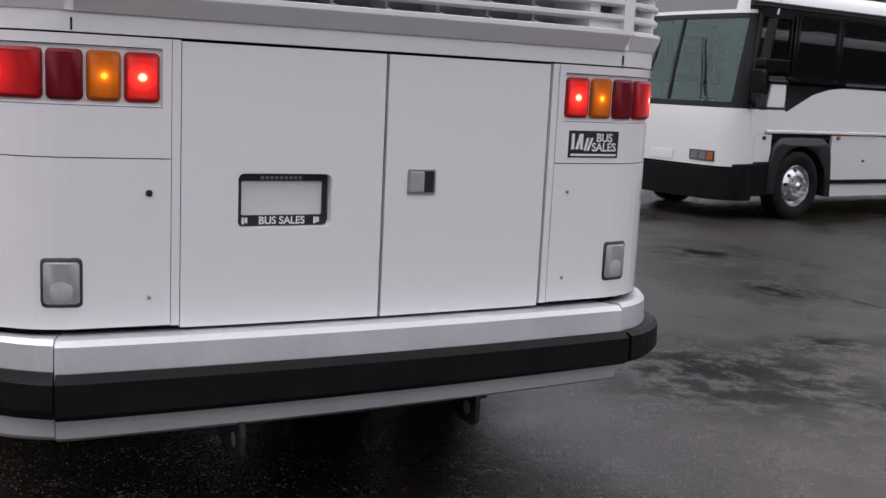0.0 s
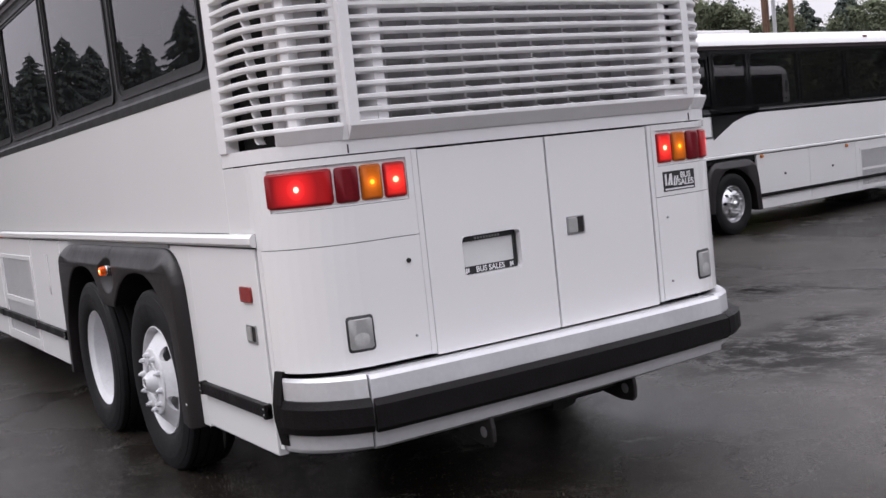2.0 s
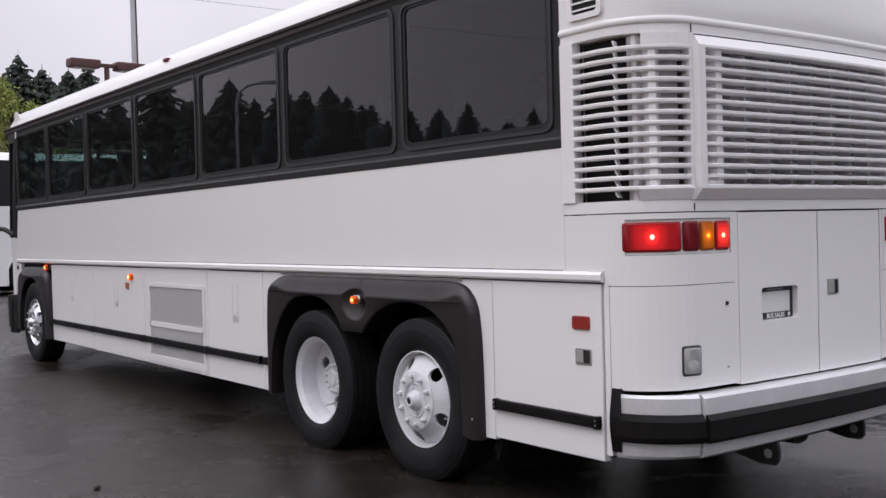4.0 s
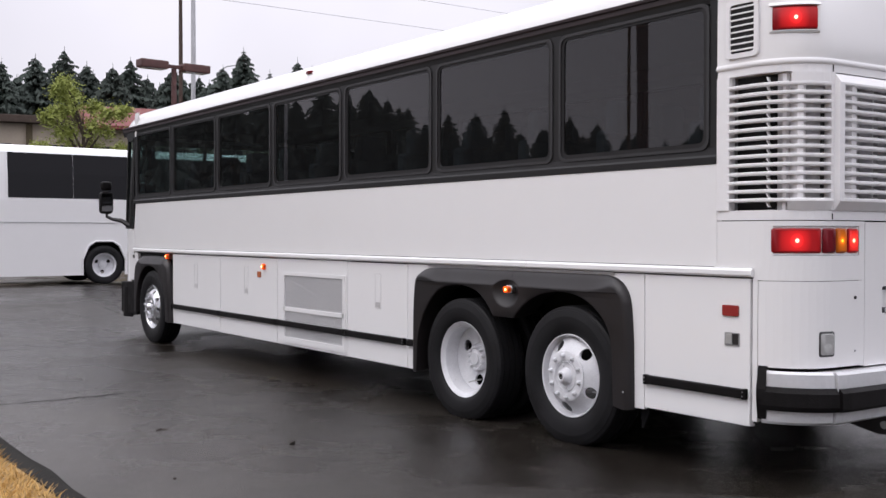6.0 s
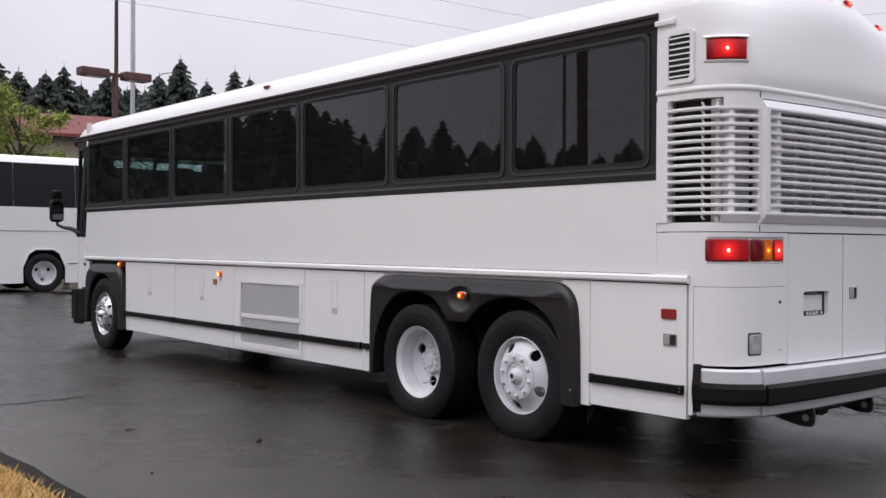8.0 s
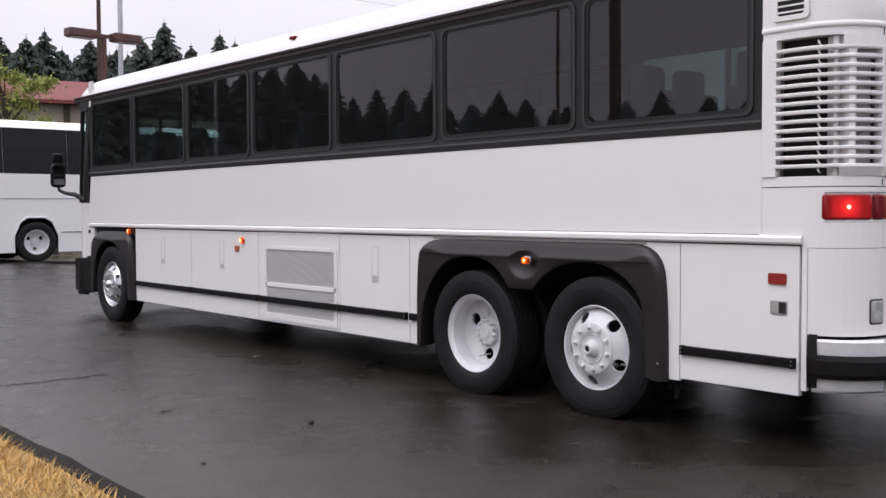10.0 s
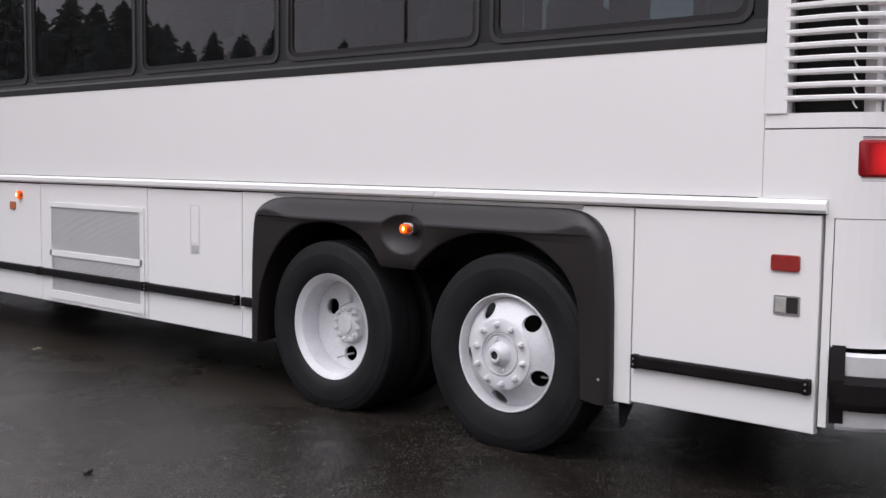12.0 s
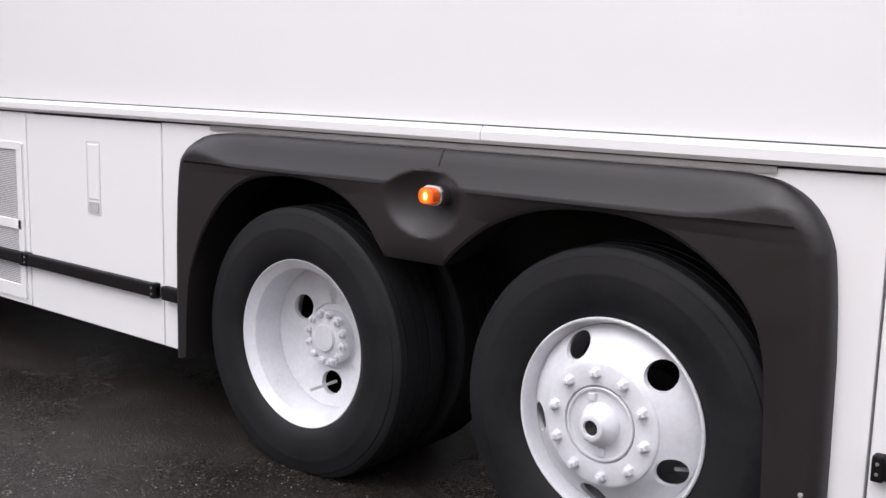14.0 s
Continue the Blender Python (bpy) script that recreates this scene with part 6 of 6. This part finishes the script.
# the row behind the building
for az, el in ((8.5, 9.0), (11.0, 9.4), (12.6, 9.0), (14.2, 9.3), (15.6, 9.75), (16.7, 9.1), (18.0, 9.0), (18.9, 9.4), (21.1, 9.05), (23.7, 9.2), (24.8, 10.15), (26.2, 9.0), (27.7, 9.7), (28.5, 9.3), (31.0, 8.8), (34.0, 9.0)):
    d = tree_rng.uniform(78, 84)
    plant_fir(WEST, az, d, rise(el, d))
for k in range(34):
    d = tree_rng.uniform(86, 96)
    plant_fir(WEST, 8 + 0.52 * k + tree_rng.uniform(-0.2, 0.2), d, rise(tree_rng.uniform(7.9, 8.7), d))
# the row on the far side of the verge
for az, el in ((-13.4, 6.9), (-14.8, 7.7), (-16.4, 8.45), (-17.6, 7.9), (-19.3, 8.1), (-20.5, 7.8), (-22.6, 9.6), (-24.3, 7.5), (-26.3, 8.6), (-27.6, 7.6), (-29.1, 8.3), (-30.3, 8.0), (-31.6, 8.25), (-32.6, 7.7), (-34.7, 6.4), (-36.0, 6.9), (-37.5, 6.85), (-39.1, 7.2), (-41.2, 6.0), (-42.7, 6.7), (-44.2, 6.25), (-46.4, 5.9), (-49.6, 6.1), (-51.5, 6.6), (-54, 6.2), (-57, 6.6), (-60, 6.2)):
    d = tree_rng.uniform(64, 70)
    plant_fir(EAST, az, d, rise(el, d))
for k in range(46):
    d, az = tree_rng.uniform(73, 82), -13 - 1.05 * k + tree_rng.uniform(-0.4, 0.4)
    plant_fir(EAST, az, d, rise(tree_rng.uniform(6.2, 6.8) if az > -23 else tree_rng.uniform(6.9, 7.6) if az > -34 else tree_rng.uniform(5.2, 6.1), d))
# the wood behind the parked coaches
for az, el in ((41.0, 7.2), (43.0, 6.6), (47.8, 7.0), (48.6, 7.0), (51.0, 6.3), (52.3, 6.4), (54.3, 6.6), (57.9, 5.9), (64, 6.0), (68, 6.3)):
    d = tree_rng.uniform(74, 80)
    plant_fir(SOUTH, az, d, rise(el, d))
for az, el, i in ((38.0, 6.6, 1), (40.0, 6.9, 2), (42.2, 6.9, 1), (44.2, 7.1, 2), (45.9, 6.9, 1), (47.0, 6.0, 2), (49.6, 5.4, 1), (50.2, 5.6, 2), (53.4, 4.9, 1), (55.0, 5.3, 2), (56.6, 6.2, 1), (58.2, 5.8, 2), (59.2, 6.0, 1), (60.1, 5.9, 2), (61.4, 5.1, 1), (62.8, 5.6, 2), (65.0, 5.8, 1), (67.5, 6.0, 2), (70.0, 5.6, 1)):
    plant_broad(SOUTH, az, 70, rise(el + (0.55 if az < 52 else 0.0), 70), i)
for az, d, h in ((50.5, 60, 5.6), (53.6, 58, 5.2), (48.0, 62, 5.4), (57.0, 60, 5.0), (60.5, 60, 4.9)):
    plant_broad(SOUTH, az, d, h, 0)
# fresh green trees before the building, and full ones elsewhere
for az, d, h in ((16.6, 40, 7.3), (18.9, 43, 5.2)):
    plant_broad(WEST, az, d, h, 0)
for az, i, h in ((-66, 1, 9.5), (-80, 2, 10), (-95, 1, 9), (84, 2, 8), (97, 1, 8.5)):
    plant_broad((-5, -3), az, 60, h, i)


def build_far_wood():
    rng = random.Random(9)
    bm = bmesh.new()
    for k in range(2500):
        az, d = (rng.uniform(0, 360), rng.uniform(86, 122)) if k < 1500 else (rng.uniform(190, 462), rng.uniform(82, 100))
        az %= 360
        right = 36 < az < 100
        x, y, h = d * math.sin(radians(az)), 5 + d * math.cos(radians(az)), rng.uniform(8, 14) * (0.72 if right else 0.58 if az > 290 else 0.85 if az < 45 else 1.0)
        for s in range(9):
            z, r = h * (0.08 + s / 10), 3.0 * (1 - s / 9.3) ** 0.8
            a0 = rng.uniform(0, 6.28)
            for i in range(5):
                a, rr = a0 + i * 1.257 + rng.uniform(-0.3, 0.3), r * rng.uniform(0.7, 1.2)
                ca, sa, w = math.cos(a), math.sin(a), rr * 0.55
                bm.faces.new([bm.verts.new(p) for p in ((x, y, z + h * 0.10), (x + 0.6 * rr * ca - w * sa, y + 0.6 * rr * sa + w * ca, z - 0.2), (x + rr * ca, y + rr * sa, z - rng.uniform(0.1, 0.6)), (x + 0.6 * rr * ca + w * sa, y + 0.6 * rr * sa - w * ca, z - 0.2))])
    ob = new("far_wood", mesh_of("far_wood", bm, FIR))
    tagged(ob, "dense dark wood in the distance", "woodland", kind="stuff")


build_far_wood()

# ---- building, poles, wires ----
STUCCO = mat("tan_stucco", (0.42, 0.36, 0.29), 0.85, 0, vary=0.15, scale=1, bump=0.2, bump_scale=20)
RED_ROOF = mat("brick_red_roofing", (0.17, 0.030, 0.028), 0.6, 0, vary=0.25, scale=1.5)
BROWN_METAL = mat("red_brown_painted_metal", (0.085, 0.035, 0.032), 0.5, 0.1, vary=0.3, scale=5)
POLE_WOOD = mat("weathered_pole_wood", (0.15, 0.085, 0.055), 0.85, 0, vary=0.4, scale=4)
GALV = mat("galvanised_pole", (0.48, 0.48, 0.50), 0.45, 0.5, vary=0.15, scale=4)


def build_building():
    b = thing("building", "tan two-storey building with a red roof band", "building")
    part("wall", boxed(-14, 16, 0, 12, 0, 8.9), STUCCO, b)
    part("roof", boxed(-14.4, 3, -0.6, 12.4, 8.9, 9.35, 0.05), BARK, b, "flat dark roof edge")
    part("roof", prism(bmesh.new(), [(-0.9, 8.7), (-0.9, 8.9), (2.4, 10.4), (9.6, 10.4), (12.9, 8.9), (12.9, 8.7)], "x", 3, 16.5), RED_ROOF, b, "sloped brick-red roof")
    for k in range(8):
        x = -12.6 + k * 3.4
        w = part("window", boxed(x, x + 1.7, -0.08, 0.02, 6.0, 7.7), GASKET, b)
        part("pane", boxed(x + 0.1, x + 1.6, -0.1, -0.085, 6.1, 7.6), mat_dark_pane, w)
    for k in range(9):
        x = -13.5 + k * 3.4
        part("pilaster", boxed(x, x + 0.35, -0.2, 0.05, 0, 8.85), PILASTER, b)
    b.matrix_world = pose(10.2, 60, -0.85, 0, 0, -12)


build_building()


def flood_pole(x, y, turn, z_bar, name="flood_light_pole"):
    t = thing(name, "rust-brown pole with two flat box floodlights", "light pole", "floodlight poles")
    part("pole", tube(bmesh.new(), [(0, 0, 0), (0, 0, z_bar - 0.06)], [0.11, 0.08], 10), BROWN_METAL, t)
    part("crossarm", boxed(-0.36, 0.36, -0.05, 0.05, z_bar - 0.05, z_bar + 0.06, 0.01), BROWN_METAL, t)
    for s in (-1, 1):
        lamp = part("floodlight", boxed(s * 0.72 - 0.46, s * 0.72 + 0.46, -0.22, 0.22, z_bar - 0.12, z_bar + 0.14, 0.05), BROWN_METAL, t)
        part("lens", boxed(s * 0.72 - 0.36, s * 0.72 + 0.36, -0.17, 0.17, z_bar - 0.132, z_bar - 0.122), SIGN_GLASS, lamp)
    t.matrix_world = pose(x, y, ground_z(x, y) - 0.05, 0, 0, turn)
    return t


def street_lamp(x, y, turn, h, size=1.0):
    t = thing("street_lamp", "grey street lamp with a curved arm", "street lamp", "street lamps")
    part("pole", tube(bmesh.new(), [(0, 0, 0), (0, 0, h - 1.0), (0.12, 0, h - 0.45), (0.5, 0, h - 0.12), (1.1, 0, h)], [0.11, 0.08, 0.07, 0.06, 0.05], 8), GALV, t)
    part("lamp_head", prism(bmesh.new(), [(1.0, h - 0.05), (1.1, h + 0.08), (1.7, h + 0.10), (1.8, h), (1.6, h - 0.06)], "y", -0.12, 0.12, 0.02), GALV, t)
    t.matrix_world = pose(x, y, ground_z(x, y) - 0.05, 0, 0, turn) @ Matrix.Diagonal((size, size, 1, 1))
    return t


def plain_pole(x, y, h, r, m, label, arms=False):
    t = thing("utility_pole", label, "utility pole", "utility poles")
    part("pole", tube(bmesh.new(), [(0, 0, 0), (0.03, 0, h * 0.5), (0, 0, h)], [r, r * 0.85, r * 0.7], 10), m, t)
    if arms:
        part("crossarm", boxed(-1.1, 1.1, -0.06, 0.06, h - 1.0, h - 0.85), m, t)
        for k in (-1.0, -0.5, 0.5, 1.0):
            part("insulator", lathe(bmesh.new(), [(0.04, -0.1), (0.05, 0.0), (0.03, 0.1), (0, 0.12)], 8, (k, 0, h - 0.78)), SIGN_GLASS, t)
    t.matrix_world = pose(x, y, ground_z(x, y) - 0.05, 0, 0, 40)
    return t


flood_pole(6.95, 27.85, 5, 6.85)
street_lamp(28.9, 75.0, -24, 15.6, 1.3)
street_lamp(-16.1, 38.1, 205, 8.1)
plain_pole(21.4, 64.1, 26, 0.17, BARK, "brown weathered wooden utility pole", True)
plain_pole(10.1, 34.05, 17, 0.11, GALV, "slim grey metal pole")
plain_pole(23.3, 16.75, 17, 0.13, POLE_WOOD, "brown weathered wooden utility pole", True)
plain_pole(23.3, 16.45, 17, 0.07, GALV, "slim grey metal pole")
plain_pole(28.4, 19.85, 11.5, 0.11, POLE_WOOD, "brown weathered wooden utility pole")
plain_pole(-39.9, 40.0, 19, 0.13, POLE_WOOD, "brown weathered wooden utility pole", True)
plain_pole(-5.5, 6.45, 9, 0.10, BROWN_METAL, "dark brown painted metal pole")


def cable(a, b, sag, r=0.02):
    a, b = Vector(a), Vector(b)
    pts = [a.lerp(b, i / 14) - Vector((0, 0, sag * 4 * (i / 14) * (1 - i / 14))) for i in range(15)]
    ob = new("overhead_cable", mesh_of("overhead_cable", tube(bmesh.new(), pts, r, 5), CABLE_GREY))
    tagged(ob, "thin black overhead cable between the poles", "cable", "overhead cables")


for z in (12.2, 13.6, 14.95):
    cable((-40.0, 40.0, z), (45.0, 40.0, z + 0.1), 0.15, 0.009)
    cable((45.0, 40.0, z + 0.1), (45.0, -40.0, z - 6.0), 0.4, 0.009)
cable((23.3, 16.75, 15.9), (90.0, 15.0, 14.0), 1.2, 0.016)
cable((23.3, 16.75, 15.9), (10.1, 34.05, 15.6), 0.7, 0.016)

# ---- small litter on the ground ----
PEBBLE = mat("dark_pebble", (0.035, 0.028, 0.025), 0.7, 0, vary=0.3, scale=30)
LEAF_BROWN = mat("wet_brown_leaf", (0.035, 0.022, 0.017), 0.6, 0, vary=0.3, scale=20)
DAMP = mat("pale_yellow_leaf", (0.15, 0.135, 0.08), 0.7, 0, vary=0.3, scale=30)


def lump(name, label, cat, x, y, r, m, flat=0.6, seed=0):
    rng = random.Random(seed)
    bm = bmesh.new()
    bmesh.ops.create_icosphere(bm, subdivisions=2, radius=r)
    for v in bm.verts:
        v.co *= rng.uniform(0.8, 1.2)
        v.co.z *= flat
        v.co += Vector((x, y, ground_z(x, y) + r * flat * 0.8))
    ob = new(name, mesh_of(name, bm, m, True))
    tagged(ob, label, cat, "litter")


for k, (x, y, r) in enumerate(((-1.69, 3.13, 0.024), (-2.80, 2.57, 0.012))):
    lump("pebble", "small dark pebble on the wet asphalt", "pebble", x, y, r, PEBBLE, 0.6, k)
for k, (x, y) in enumerate(((-0.24, 6.34), (-0.30, 6.30), (-0.60, 6.25))):
    lump("leaf_scrap", "pale yellow scrap of leaf on wet asphalt", "leaf", x, y, 0.020, DAMP, 0.25, 20 + k)
for x, y in ((-2.28, 4.18),):
    bm = tube(bmesh.new(), [(x - 0.05, y, ground_z(x, y) + 0.005), (x, y + 0.02, ground_z(x, y) + 0.007), (x + 0.04, y - 0.01, ground_z(x, y) + 0.005)], [0.003, 0.006, 0.004], 6)
    ob = new("twig", mesh_of("twig", bm, LEAF_BROWN))
    tagged(ob, "small wet brown twig on asphalt", "twig", "litter")

# tarred joints in the lot
seam_rng = random.Random(31)
for x0, y0, dx, dy in ((7.0, 3.3, 0.06, -0.36), (-3.25, 6.17, 0.175, 0.002)):
    joint = bmesh.new()
    joint_pts = [(x0 + dx * k + seam_rng.uniform(-0.03, 0.03), y0 + dy * k + seam_rng.uniform(-0.03, 0.03)) for k in range(9)]
    tube(joint, [(x, y, ground_z(x, y) - 0.002) for x, y in joint_pts], [0.002] + [seam_rng.uniform(0.006, 0.013) for _ in range(7)] + [0.002], 6)
    ob = new("tar_joint", mesh_of("tar_joint", joint, HOOK))
    tagged(ob, "thin dark tarred crack in the asphalt", "crack", kind="structure")
